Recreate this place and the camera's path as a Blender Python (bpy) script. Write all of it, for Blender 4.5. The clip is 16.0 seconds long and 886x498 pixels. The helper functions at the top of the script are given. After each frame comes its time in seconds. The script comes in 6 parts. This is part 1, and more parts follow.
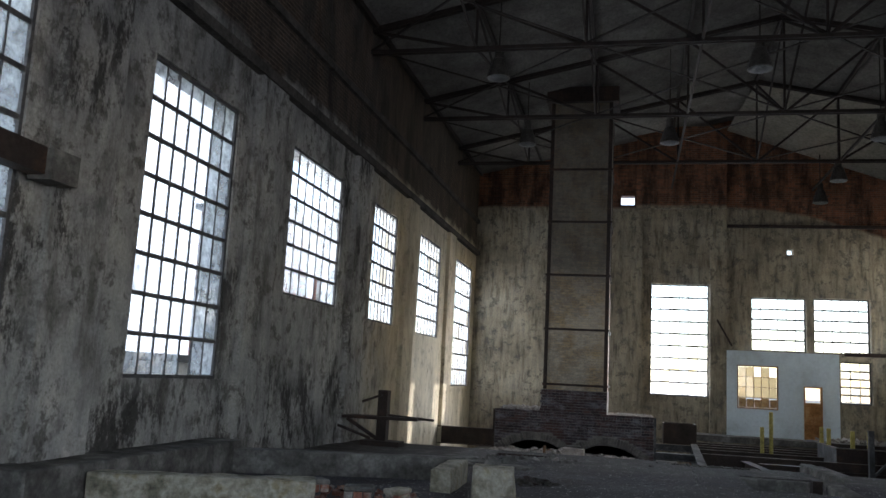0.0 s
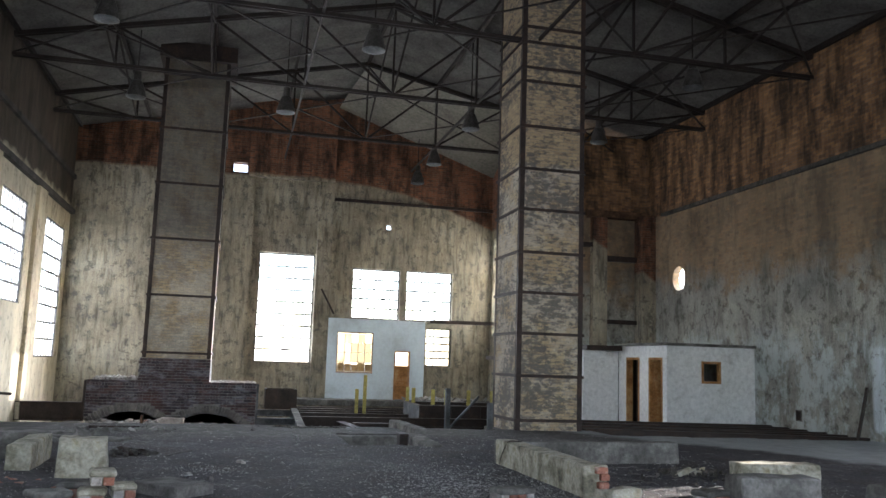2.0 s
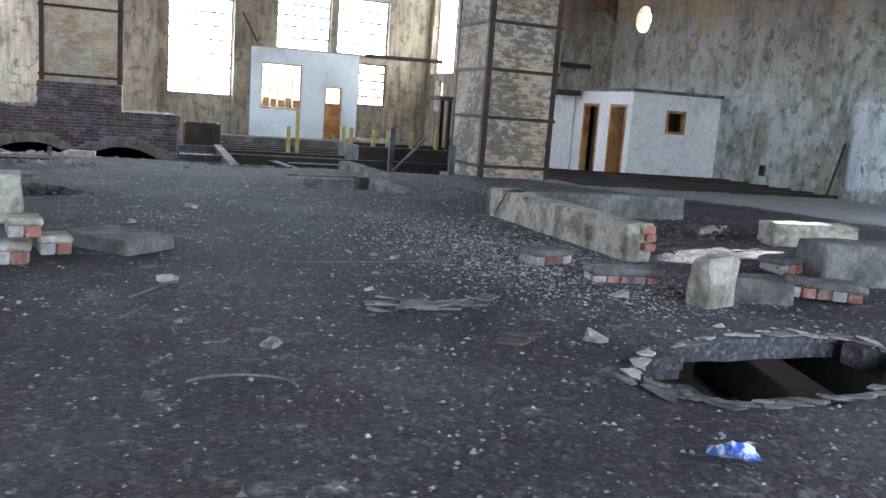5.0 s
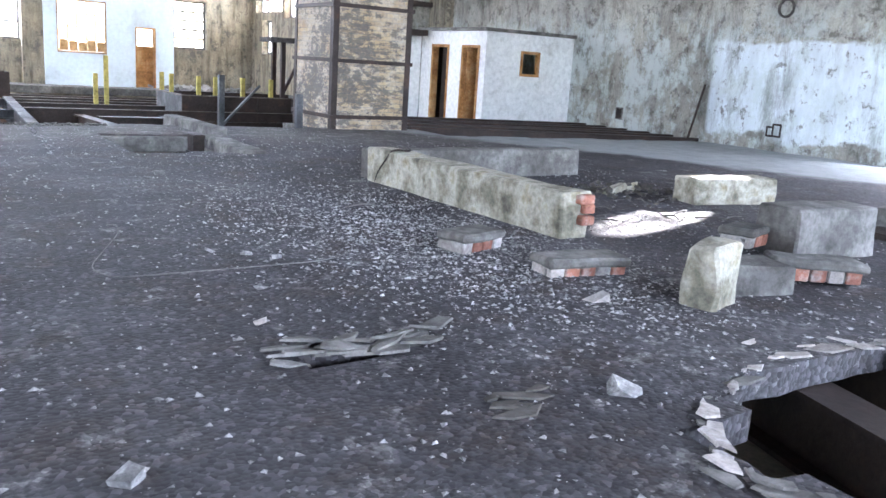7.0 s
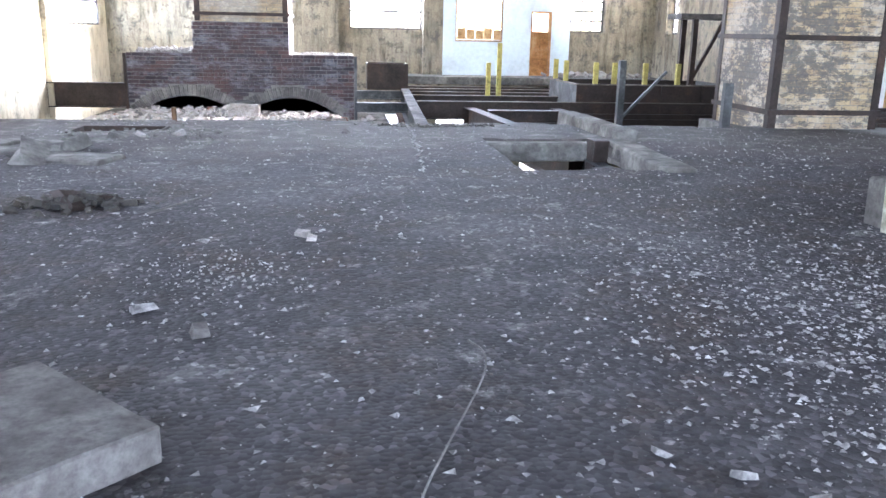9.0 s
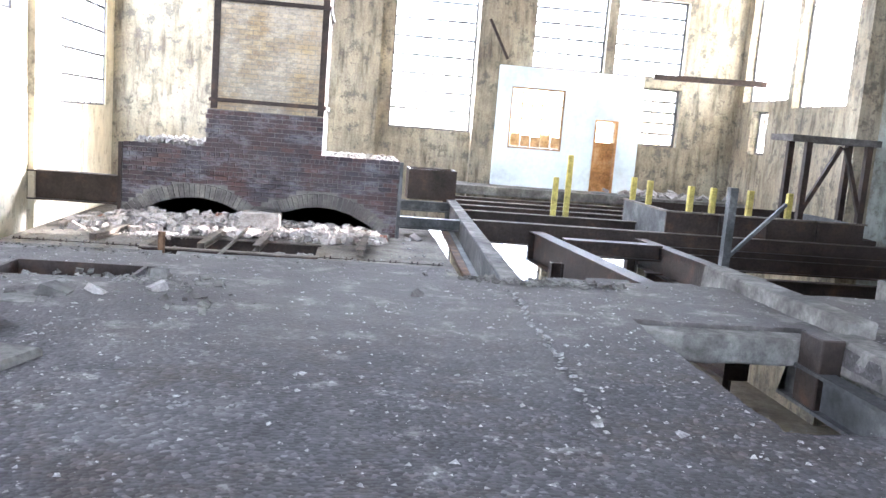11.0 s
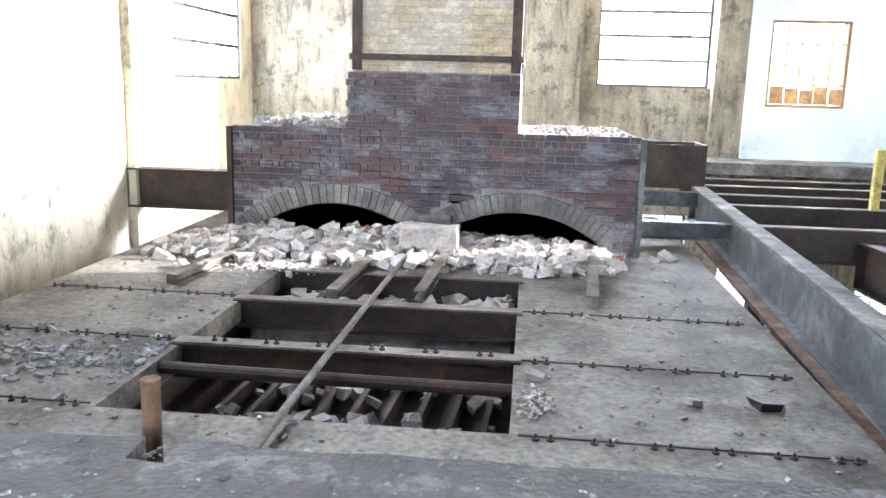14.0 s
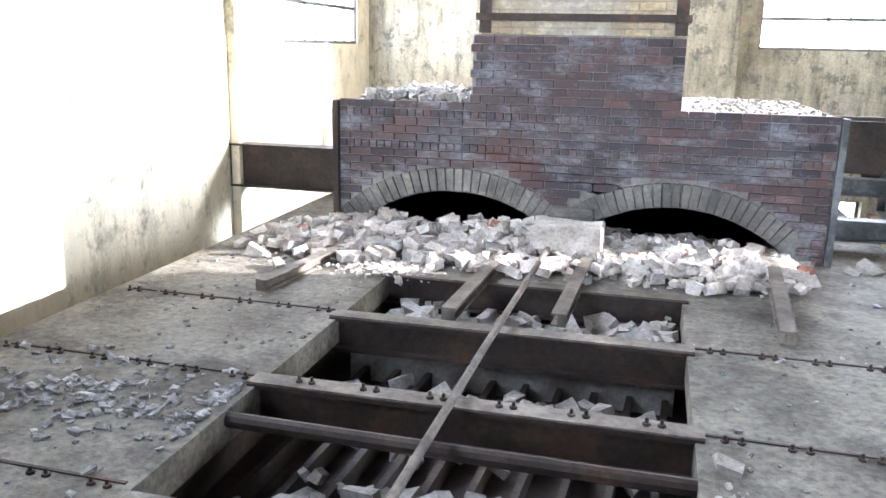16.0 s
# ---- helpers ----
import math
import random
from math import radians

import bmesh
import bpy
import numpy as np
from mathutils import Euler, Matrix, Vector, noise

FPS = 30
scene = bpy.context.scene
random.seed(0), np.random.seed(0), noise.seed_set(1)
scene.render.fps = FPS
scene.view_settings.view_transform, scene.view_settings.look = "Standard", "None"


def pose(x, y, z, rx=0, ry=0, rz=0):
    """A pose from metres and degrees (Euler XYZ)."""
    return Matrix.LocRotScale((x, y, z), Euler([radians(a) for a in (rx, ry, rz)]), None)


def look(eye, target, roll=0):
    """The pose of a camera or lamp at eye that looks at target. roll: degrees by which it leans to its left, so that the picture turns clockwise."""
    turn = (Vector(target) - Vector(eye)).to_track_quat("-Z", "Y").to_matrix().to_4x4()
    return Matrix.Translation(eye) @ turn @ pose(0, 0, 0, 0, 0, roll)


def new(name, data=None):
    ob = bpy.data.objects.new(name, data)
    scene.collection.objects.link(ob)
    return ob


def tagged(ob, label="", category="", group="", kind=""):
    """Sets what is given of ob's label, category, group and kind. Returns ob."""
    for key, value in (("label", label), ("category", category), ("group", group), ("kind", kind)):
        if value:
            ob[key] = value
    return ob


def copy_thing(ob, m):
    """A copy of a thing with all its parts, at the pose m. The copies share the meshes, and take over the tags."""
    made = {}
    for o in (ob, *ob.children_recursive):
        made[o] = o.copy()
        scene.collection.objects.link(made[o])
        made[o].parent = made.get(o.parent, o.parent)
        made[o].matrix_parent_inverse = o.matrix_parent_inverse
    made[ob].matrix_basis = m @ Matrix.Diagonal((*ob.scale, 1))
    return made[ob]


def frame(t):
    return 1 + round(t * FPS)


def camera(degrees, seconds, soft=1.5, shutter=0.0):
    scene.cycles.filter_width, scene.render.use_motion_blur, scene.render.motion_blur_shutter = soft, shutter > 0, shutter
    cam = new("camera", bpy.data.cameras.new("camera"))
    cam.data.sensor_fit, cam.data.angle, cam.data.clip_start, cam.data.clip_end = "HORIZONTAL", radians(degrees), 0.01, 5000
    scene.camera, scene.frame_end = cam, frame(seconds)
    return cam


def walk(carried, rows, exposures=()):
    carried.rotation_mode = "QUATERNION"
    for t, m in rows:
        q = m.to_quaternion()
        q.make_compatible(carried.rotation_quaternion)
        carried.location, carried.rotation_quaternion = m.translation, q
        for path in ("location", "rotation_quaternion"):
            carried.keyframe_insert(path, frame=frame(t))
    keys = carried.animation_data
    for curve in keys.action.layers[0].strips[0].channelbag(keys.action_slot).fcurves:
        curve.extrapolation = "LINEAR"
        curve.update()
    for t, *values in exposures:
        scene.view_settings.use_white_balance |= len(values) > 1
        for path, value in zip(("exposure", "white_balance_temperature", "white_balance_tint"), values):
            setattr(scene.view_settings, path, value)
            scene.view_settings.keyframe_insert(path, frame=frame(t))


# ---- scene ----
cam = camera(56.2, 16.0)
PATH = [
    (0, (-0.018, -0.016, 1.637), (-0.519, 2.141, 1.972), 3.0),
    (0.5, (-0.129, 0.001, 1.569), (-0.465, 2.182, 1.958), 2.1),
    (1, (-0.093, 0.001, 1.567), (-0.125, 2.212, 1.924), 1.6),
    (1.5, (-0.062, 0.038, 1.549), (0.156, 2.242, 1.882), 1.6),
    (2, (-0.076, 0.124, 1.520), (0.454, 2.279, 1.822), 1.9),
    (2.5, (-0.119, 0.398, 1.516), (0.647, 2.484, 1.798), 2.2),
    (3, (-0.260, 0.776, 1.474), (0.668, 2.799, 1.727), 2.1),
    (3.5, (-0.401, 1.142, 1.443), (0.570, 3.154, 1.617), 2.1),
    (4, (-0.435, 1.697, 1.346), (0.361, 3.788, 1.240), 2.3),
    (4.2, (-0.494, 1.874, 1.348), (0.242, 3.979, 1.152), 2.8),
    (6.3, (-0.581, 3.689, 1.250), (0.422, 5.641, 0.803), 4.2),
    (6.5, (-0.520, 3.873, 1.261), (0.522, 5.802, 0.803), 3.7),
    (7, (-0.333, 4.508, 1.280), (0.872, 6.334, 0.799), 3.7),
    (7.5, (-0.004, 5.181, 1.292), (1.223, 7.008, 0.877), 1.9),
    (8, (0.272, 5.933, 1.278), (1.314, 7.879, 0.900), 1.2),
    (8.5, (0.430, 6.708, 1.259), (1.074, 8.795, 0.764), 2.5),
    (9, (0.335, 7.553, 1.243), (0.610, 9.703, 0.675), 1.2),
    (9.5, (0.250, 8.463, 1.297), (0.631, 10.605, 0.767), 2.4),
    (10, (0.125, 9.464, 1.362), (0.470, 11.651, 1.028), 3.1),
    (12.3, (-0.442, 13.838, 1.300), (-0.348, 16.053, 0.982), 3.3),
    (12.5, (-0.473, 14.217, 1.296), (-0.404, 16.436, 1.001), 3.0),
    (13, (-0.495, 15.251, 1.272), (-0.389, 17.456, 0.890), 2.7),
    (13.5, (-0.579, 16.271, 1.226), (-0.670, 18.472, 0.818), 2.2),
    (14, (-0.612, 16.763, 1.216), (-0.830, 18.949, 0.782), 1.5),
    (14.5, (-0.693, 17.191, 1.228), (-0.784, 19.378, 0.753), 2.8),
    (15, (-0.718, 17.659, 1.233), (-0.953, 19.828, 0.725), 1.6),
    (15.5, (-0.831, 18.002, 1.236), (-1.203, 20.153, 0.739), 1.1),
    (16, (-0.989, 18.312, 1.240), (-1.513, 20.423, 0.706), 1.2),
]
walk(cam, [(t, look(eye, target, roll)) for t, eye, target, roll in PATH],
     [(0.0, 1.08, 6000.0, 15.0), (0.5, 1.65, 6050.0, 15.0), (1.0, 2.58, 6050.0, 15.0), (1.5, 2.5, 6050.0, 15.0), (2.0, 2.25, 6050.0, 15.0), (2.6, 2.25, 6050.0, 14.0), (3.5, 2.85, 6000.0, 12.0), (4.2, 2.58, 5750.0, 14.0), (6.3, 3.73, 5680.0, 20.0),
      (8.5, 3.9, 5640.0, 20.0), (10.2, 4.03, 5700.0, 20.0), (12.3, 4.12, 5900.0, 18.0), (16.0, 4.2, 5750.0, 16.0)])

# ---- light ----
world = bpy.data.worlds.new("world")
scene.world = world
world.use_nodes = True
wn = world.node_tree.nodes
sky = wn.new("ShaderNodeTexSky")
sky.sky_type = "NISHITA"
sky.sun_disc = False
sky.sun_elevation = radians(16.9)
SUN_DIR = Vector((-1.0, -0.28, -0.315)).normalized()
sky.sun_rotation = math.atan2(-SUN_DIR.x, -SUN_DIR.y)
wn["Background"].inputs["Strength"].default_value = 0.32
world.node_tree.links.new(sky.outputs[0], wn["Background"].inputs["Color"])
sun = new("sun", bpy.data.lights.new("sun", "SUN"))
sun.data.energy, sun.data.angle, sun.data.color = 5.0, radians(0.5), (1.0, 0.93, 0.82)
sun.matrix_world = look((30, 15, 20), Vector((30, 15, 20)) + SUN_DIR)


def sky_lamp(x, y, z, w, h, toward, power):
    """Daylight of one tall opening: an area lamp just outside the glass."""
    d = bpy.data.lights.new("window_daylight", "AREA")
    d.shape, d.size, d.size_y, d.energy, d.color = "RECTANGLE", w, h, power, (0.93, 0.97, 1.0)
    lamp = new("window_daylight", d)
    lamp.matrix_world = look((x, y, z), Vector((x, y, z)) + Vector(toward))
    return lamp


# ---- materials ----
def graph(name):
    m = bpy.data.materials.new(name)
    m.use_nodes = True
    return m, m.node_tree.nodes, m.node_tree.links


def ramp(nodes, links, src, stops):
    r = nodes.new("ShaderNodeValToRGB")
    els = r.color_ramp.elements
    while len(els) < len(stops):
        els.new(0.5)
    for el, (p, c) in zip(els, stops):
        el.position = p
        el.color = (*c, 1) if len(c) == 3 else c
    links.new(src, r.inputs[0])
    return r.outputs[0]


def grey(v):
    return (v, v, v)


def noise_of(nodes, links, vec, scale, detail=6, rough=0.6):
    n = nodes.new("ShaderNodeTexNoise")
    n.inputs["Scale"].default_value = scale
    n.inputs["Detail"].default_value = detail
    n.inputs["Roughness"].default_value = rough
    links.new(vec, n.inputs["Vector"])
    return n.outputs[0]


def scaled(nodes, links, vec, s):
    m = nodes.new("ShaderNodeVectorMath")
    m.operation = "MULTIPLY"
    m.inputs[1].default_value = s
    links.new(vec, m.inputs[0])
    return m.outputs[0]


def mixed(nodes, links, fac, a, b, mode="MIX"):
    m = nodes.new("ShaderNodeMix")
    m.data_type, m.blend_type = "RGBA", mode
    for sock, v in ((m.inputs[0], fac), (m.inputs[6], a), (m.inputs[7], b)):
        if isinstance(v, (tuple, float, int)):
            sock.default_value = (*v, 1) if isinstance(v, tuple) else v
        else:
            links.new(v, sock)
    return m.outputs[2]


def maths(nodes, links, op, a, b=0.0, clamp=False):
    m = nodes.new("ShaderNodeMath")
    m.operation, m.use_clamp = op, clamp
    for sock, v in zip(m.inputs, (a, b)):
        if isinstance(v, (float, int)):
            sock.default_value = v
        else:
            links.new(v, sock)
    return m.outputs[0]


def finish(m, nodes, links, colour, rough=0.9, metal=0.0, height=None, strength=0.4, dist=0.02):
    b = nodes["Principled BSDF"]
    links.new(colour, b.inputs["Base Color"])
    if isinstance(rough, (float, int)):
        b.inputs["Roughness"].default_value = rough
    else:
        links.new(rough, b.inputs["Roughness"])
    b.inputs["Metallic"].default_value = metal
    b.inputs["Specular IOR Level"].default_value = 0.3
    if height is not None:
        bump = nodes.new("ShaderNodeBump")
        bump.inputs["Strength"].default_value = strength
        bump.inputs["Distance"].default_value = dist
        links.new(height, bump.inputs["Height"])
        links.new(bump.outputs[0], b.inputs["Normal"])
    return m


def position(nodes):
    return nodes.new("ShaderNodeNewGeometry").outputs["Position"]


def rough_surface(name, stops, scale=1.0, grain=14.0, rough=0.9, metal=0.0, bump=0.4, dist=0.02, vary=0.0, grit=0.7):
    """Mottled surface: large stains through a colour ramp, fine grain over it, relief from both."""
    m, n, l = graph(name)
    p = position(n)
    big = noise_of(n, l, p, scale, 8, 0.65)
    fine = noise_of(n, l, p, grain, 5, 0.7)
    c = ramp(n, l, big, stops)
    c = mixed(n, l, grit, c, ramp(n, l, fine, [(0.25, grey(0.35)), (0.5, grey(0.9)), (0.75, grey(1.35))]), "MULTIPLY")
    if vary:
        rnd = n.new("ShaderNodeObjectInfo").outputs["Random"]
        c = mixed(n, l, vary, c, ramp(n, l, rnd, [(0.0, grey(0.45)), (0.5, grey(0.95)), (1.0, (1.45, 1.38, 1.32))]), "MULTIPLY")
    h = maths(n, l, "ADD", fine, big)
    return finish(m, n, l, c, rough, metal, h, bump, dist)


def streaks(n, l, p, sx=3.2, sz=0.55):
    return noise_of(n, l, scaled(n, l, p, (sx, sx, sz)), 1.6, 7, 0.65)


def brick_nodes(n, l, p, c1, c2, mortar, size=1.0):
    sep = n.new("ShaderNodeSeparateXYZ")
    l.new(p, sep.inputs[0])
    u = maths(n, l, "ADD", sep.outputs[0], sep.outputs[1])
    co = n.new("ShaderNodeCombineXYZ")
    l.new(u, co.inputs[0])
    l.new(sep.outputs[2], co.inputs[1])
    b = n.new("ShaderNodeTexBrick")
    l.new(co.outputs[0], b.inputs["Vector"])
    for key, v in (("Color1", (*c1, 1)), ("Color2", (*c2, 1)), ("Mortar", (*mortar, 1)), ("Scale", 1.0), ("Mortar Size", 0.007), ("Mortar Smooth", 0.3),
                   ("Brick Width", 0.245 * size), ("Row Height", 0.084 * size)):
        b.inputs[key].default_value = v
    return b, sep


def wall_plaster(name, kind):
    """Old plaster with runs of dirt; brick shows where it has fallen or was never laid."""
    m, n, l = graph(name)
    p = position(n)
    big = noise_of(n, l, p, 0.55, 8, 0.68)
    run = streaks(n, l, p) if kind == "end" else streaks(n, l, p, 1.6, 0.5)
    fine = noise_of(n, l, p, 22, 4, 0.7)
    flake = noise_of(n, l, p, 3.2, 8, 0.75)
    if kind == "right":
        base = ramp(n, l, big, [(0.3, (0.11, 0.108, 0.095)), (0.45, (0.32, 0.315, 0.275)), (0.6, (0.47, 0.455, 0.39)), (0.75, (0.23, 0.215, 0.175))])
    elif kind == "end":
        base = ramp(n, l, big, [(0.3, (0.17, 0.145, 0.105)), (0.5, (0.36, 0.315, 0.23)), (0.68, (0.52, 0.475, 0.37))])
    else:
        base = ramp(n, l, big, [(0.3, (0.22, 0.22, 0.215)), (0.5, (0.46, 0.455, 0.43)), (0.68, (0.66, 0.645, 0.60))])
    c = mixed(n, l, {"end": 0.8, "left": 0.75, "right": 0.4}[kind], base, ramp(n, l, run, [(0.33, (0.22, 0.20, 0.17)), (0.46, grey(0.75)), (0.62, (1.12, 1.1, 1.05))]), "MULTIPLY")
    c = mixed(n, l, ramp(n, l, flake, [(0.53, grey(0)), (0.60, grey(0.75))]), c, (0.11, 0.10, 0.085))
    c = mixed(n, l, ramp(n, l, noise_of(n, l, p, 1.1, 8, 0.78), [(0.50, grey(0)), (0.62, grey({"right": 0.3, "end": 0.4, "left": 0.6}[kind]))]), c, (0.075, 0.07, 0.062))
    c = mixed(n, l, 0.5, c, ramp(n, l, fine, [(0.3, grey(0.5)), (0.7, grey(1.2))]), "MULTIPLY")
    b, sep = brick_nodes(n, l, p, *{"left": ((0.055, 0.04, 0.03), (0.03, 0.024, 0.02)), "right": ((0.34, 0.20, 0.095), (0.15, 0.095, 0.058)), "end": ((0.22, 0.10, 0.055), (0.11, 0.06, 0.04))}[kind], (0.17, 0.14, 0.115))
    wob = maths(n, l, "MULTIPLY", maths(n, l, "SUBTRACT", big, 0.5), 1.2)
    z = maths(n, l, "ADD", sep.outputs[2], wob)
    if kind == "end":
        dx = maths(n, l, "MAXIMUM", maths(n, l, "SUBTRACT", sep.outputs[0], 3.3), 0.0)
        limit = maths(n, l, "SUBTRACT", 8.75, maths(n, l, "MULTIPLY", maths(n, l, "MULTIPLY", dx, dx), 0.032))
        z = maths(n, l, "SUBTRACT", maths(n, l, "ADD", sep.outputs[2], maths(n, l, "MULTIPLY", wob, 0.3)), limit)
        mask = maths(n, l, "MULTIPLY", z, 8.0, True)
    elif kind == "right":
        # ochre undercoat above, bare brick over the band, pale limewash low down
        och = maths(n, l, "MULTIPLY", maths(n, l, "SUBTRACT", maths(n, l, "ADD", sep.outputs[2], maths(n, l, "MULTIPLY", wob, 4.0)), 4.0), 1.2, True)
        c = mixed(n, l, maths(n, l, "MULTIPLY", och, 0.88), c, mixed(n, l, ramp(n, l, flake, [(0.42, grey(0.15)), (0.56, grey(0.75))]), mixed(n, l, 1.0, (0.27, 0.19, 0.105), ramp(n, l, big, [(0.3, grey(0.5)), (0.65, grey(1.3))]), "MULTIPLY"), b.outputs["Color"]))
        inside = maths(n, l, "MULTIPLY", maths(n, l, "SUBTRACT", 2.25, maths(n, l, "ADD", sep.outputs[2], maths(n, l, "MULTIPLY", wob, 0.7))), 14.0, True)
        low = maths(n, l, "MULTIPLY", maths(n, l, "ADD", maths(n, l, "SUBTRACT", sep.outputs[2], 0.22), wob), 14.0, True)
        near = maths(n, l, "MULTIPLY", maths(n, l, "SUBTRACT", 17.1, sep.outputs[1]), 10.0, True)
        lime = maths(n, l, "MULTIPLY", maths(n, l, "MULTIPLY", inside, near), low)
        lime = maths(n, l, "MULTIPLY", lime, ramp(n, l, flake, [(0.55, grey(1)), (0.61, grey(0.15))]))
        c = mixed(n, l, lime, c, mixed(n, l, 0.6, (0.68, 0.74, 0.77), ramp(n, l, run, [(0.3, grey(0.6)), (0.6, grey(1.1))]), "MULTIPLY"))
        patch = maths(n, l, "MULTIPLY", maths(n, l, "SUBTRACT", 3.0, sep.outputs[2]), 1.2, True)
        pale = maths(n, l, "MULTIPLY", patch, ramp(n, l, noise_of(n, l, scaled(n, l, p, (1, 1.2, 1.0)), 1.2, 13, 0.8), [(0.47, grey(0)), (0.55, grey(0.75))]))
        c = mixed(n, l, pale, c, (0.56, 0.62, 0.60))
        damp = noise_of(n, l, scaled(n, l, p, (1.0, 1.8, 0.5)), 0.7, 11, 0.8)
        c = mixed(n, l, ramp(n, l, damp, [(0.50, grey(0)), (0.60, grey(0.5))]), c, (0.075, 0.068, 0.052))
        mask = maths(n, l, "MULTIPLY", maths(n, l, "SUBTRACT", sep.outputs[2], 7.05), 20.0, True)
    else:
        cream = maths(n, l, "MULTIPLY", maths(n, l, "SUBTRACT", maths(n, l, "ADD", sep.outputs[1], maths(n, l, "MULTIPLY", wob, 6.0)), 19.5), 0.35, True)
        cream = maths(n, l, "MULTIPLY", cream, ramp(n, l, flake, [(0.52, grey(0.9)), (0.64, grey(0.5))]))
        c = mixed(n, l, cream, c, mixed(n, l, 0.5, (0.62, 0.545, 0.39), ramp(n, l, run, [(0.3, grey(0.5)), (0.6, grey(1.1))]), "MULTIPLY"))
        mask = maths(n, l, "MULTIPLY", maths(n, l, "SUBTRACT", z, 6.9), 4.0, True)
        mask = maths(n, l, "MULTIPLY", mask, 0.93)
        # soot and damp in ragged black runs below the ledge and between the windows
        drip = noise_of(n, l, scaled(n, l, p, (1.0, 1.5, 0.7)), 0.9, 12, 0.8)
        c = mixed(n, l, maths(n, l, "MULTIPLY", maths(n, l, "MULTIPLY", ramp(n, l, drip, [(0.505, grey(0)), (0.56, grey(0.88))]), ramp(n, l, noise_of(n, l, p, 0.4, 3, 0.5), [(0.40, grey(0.08)), (0.56, grey(1.0))])), maths(n, l, "SUBTRACT", 1.0, maths(n, l, "MULTIPLY", cream, 0.75))), c, (0.03, 0.027, 0.024))
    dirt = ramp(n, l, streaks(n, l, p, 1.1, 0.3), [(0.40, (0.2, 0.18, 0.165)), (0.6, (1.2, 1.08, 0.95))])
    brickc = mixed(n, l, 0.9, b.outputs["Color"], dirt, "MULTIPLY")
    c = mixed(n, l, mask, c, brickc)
    h = maths(n, l, "SUBTRACT", maths(n, l, "ADD", fine, flake), maths(n, l, "MULTIPLY", maths(n, l, "MULTIPLY", b.outputs["Fac"], mask), 1.5))
    return finish(m, n, l, c, 0.93, 0, h, 0.5, 0.02)


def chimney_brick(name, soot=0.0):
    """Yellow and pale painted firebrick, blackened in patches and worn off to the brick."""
    m, n, l = graph(name)
    p = position(n)
    b, sep = brick_nodes(n, l, p, (0.50, 0.38, 0.22), (0.36, 0.27, 0.17), (0.27, 0.24, 0.19))
    white = noise_of(n, l, p, 1.3, 7, 0.7)
    dark = maths(n, l, "ADD", maths(n, l, "MULTIPLY", noise_of(n, l, p, 0.8, 4, 0.6), 0.32), maths(n, l, "MULTIPLY", noise_of(n, l, scaled(n, l, p, (1.2, 1.2, 2.4)), 4.5, 9, 0.8), 0.68))
    fine = noise_of(n, l, p, 30, 3, 0.6)
    bare = maths(n, l, "MULTIPLY", maths(n, l, "SUBTRACT", sep.outputs[2], 6.3), 6.0, True)
    bare = maths(n, l, "MULTIPLY", bare, maths(n, l, "GREATER_THAN", sep.outputs[0], 3.0))
    white = maths(n, l, "SUBTRACT", white, maths(n, l, "MULTIPLY", bare, 0.2))
    c = mixed(n, l, ramp(n, l, white, [(0.40, grey(0)), (0.55, grey(0.8))]), b.outputs["Color"], mixed(n, l, 0.5, (0.62, 0.60, 0.54), b.outputs["Color"]))
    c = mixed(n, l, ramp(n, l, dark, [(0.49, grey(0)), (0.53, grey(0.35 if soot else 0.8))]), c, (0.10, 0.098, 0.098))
    c = mixed(n, l, 0.4, c, ramp(n, l, fine, [(0.3, grey(0.55)), (0.7, grey(1.2))]), "MULTIPLY")
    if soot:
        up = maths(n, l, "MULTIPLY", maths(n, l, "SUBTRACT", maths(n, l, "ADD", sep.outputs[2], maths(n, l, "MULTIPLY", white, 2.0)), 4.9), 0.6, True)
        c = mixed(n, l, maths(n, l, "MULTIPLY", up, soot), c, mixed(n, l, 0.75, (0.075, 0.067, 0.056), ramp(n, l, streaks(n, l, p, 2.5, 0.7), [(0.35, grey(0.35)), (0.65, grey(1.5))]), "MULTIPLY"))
    h = maths(n, l, "SUBTRACT", maths(n, l, "MULTIPLY", fine, 0.4), b.outputs["Fac"])
    return finish(m, n, l, c, 0.9, 0, h, 0.6, 0.012)


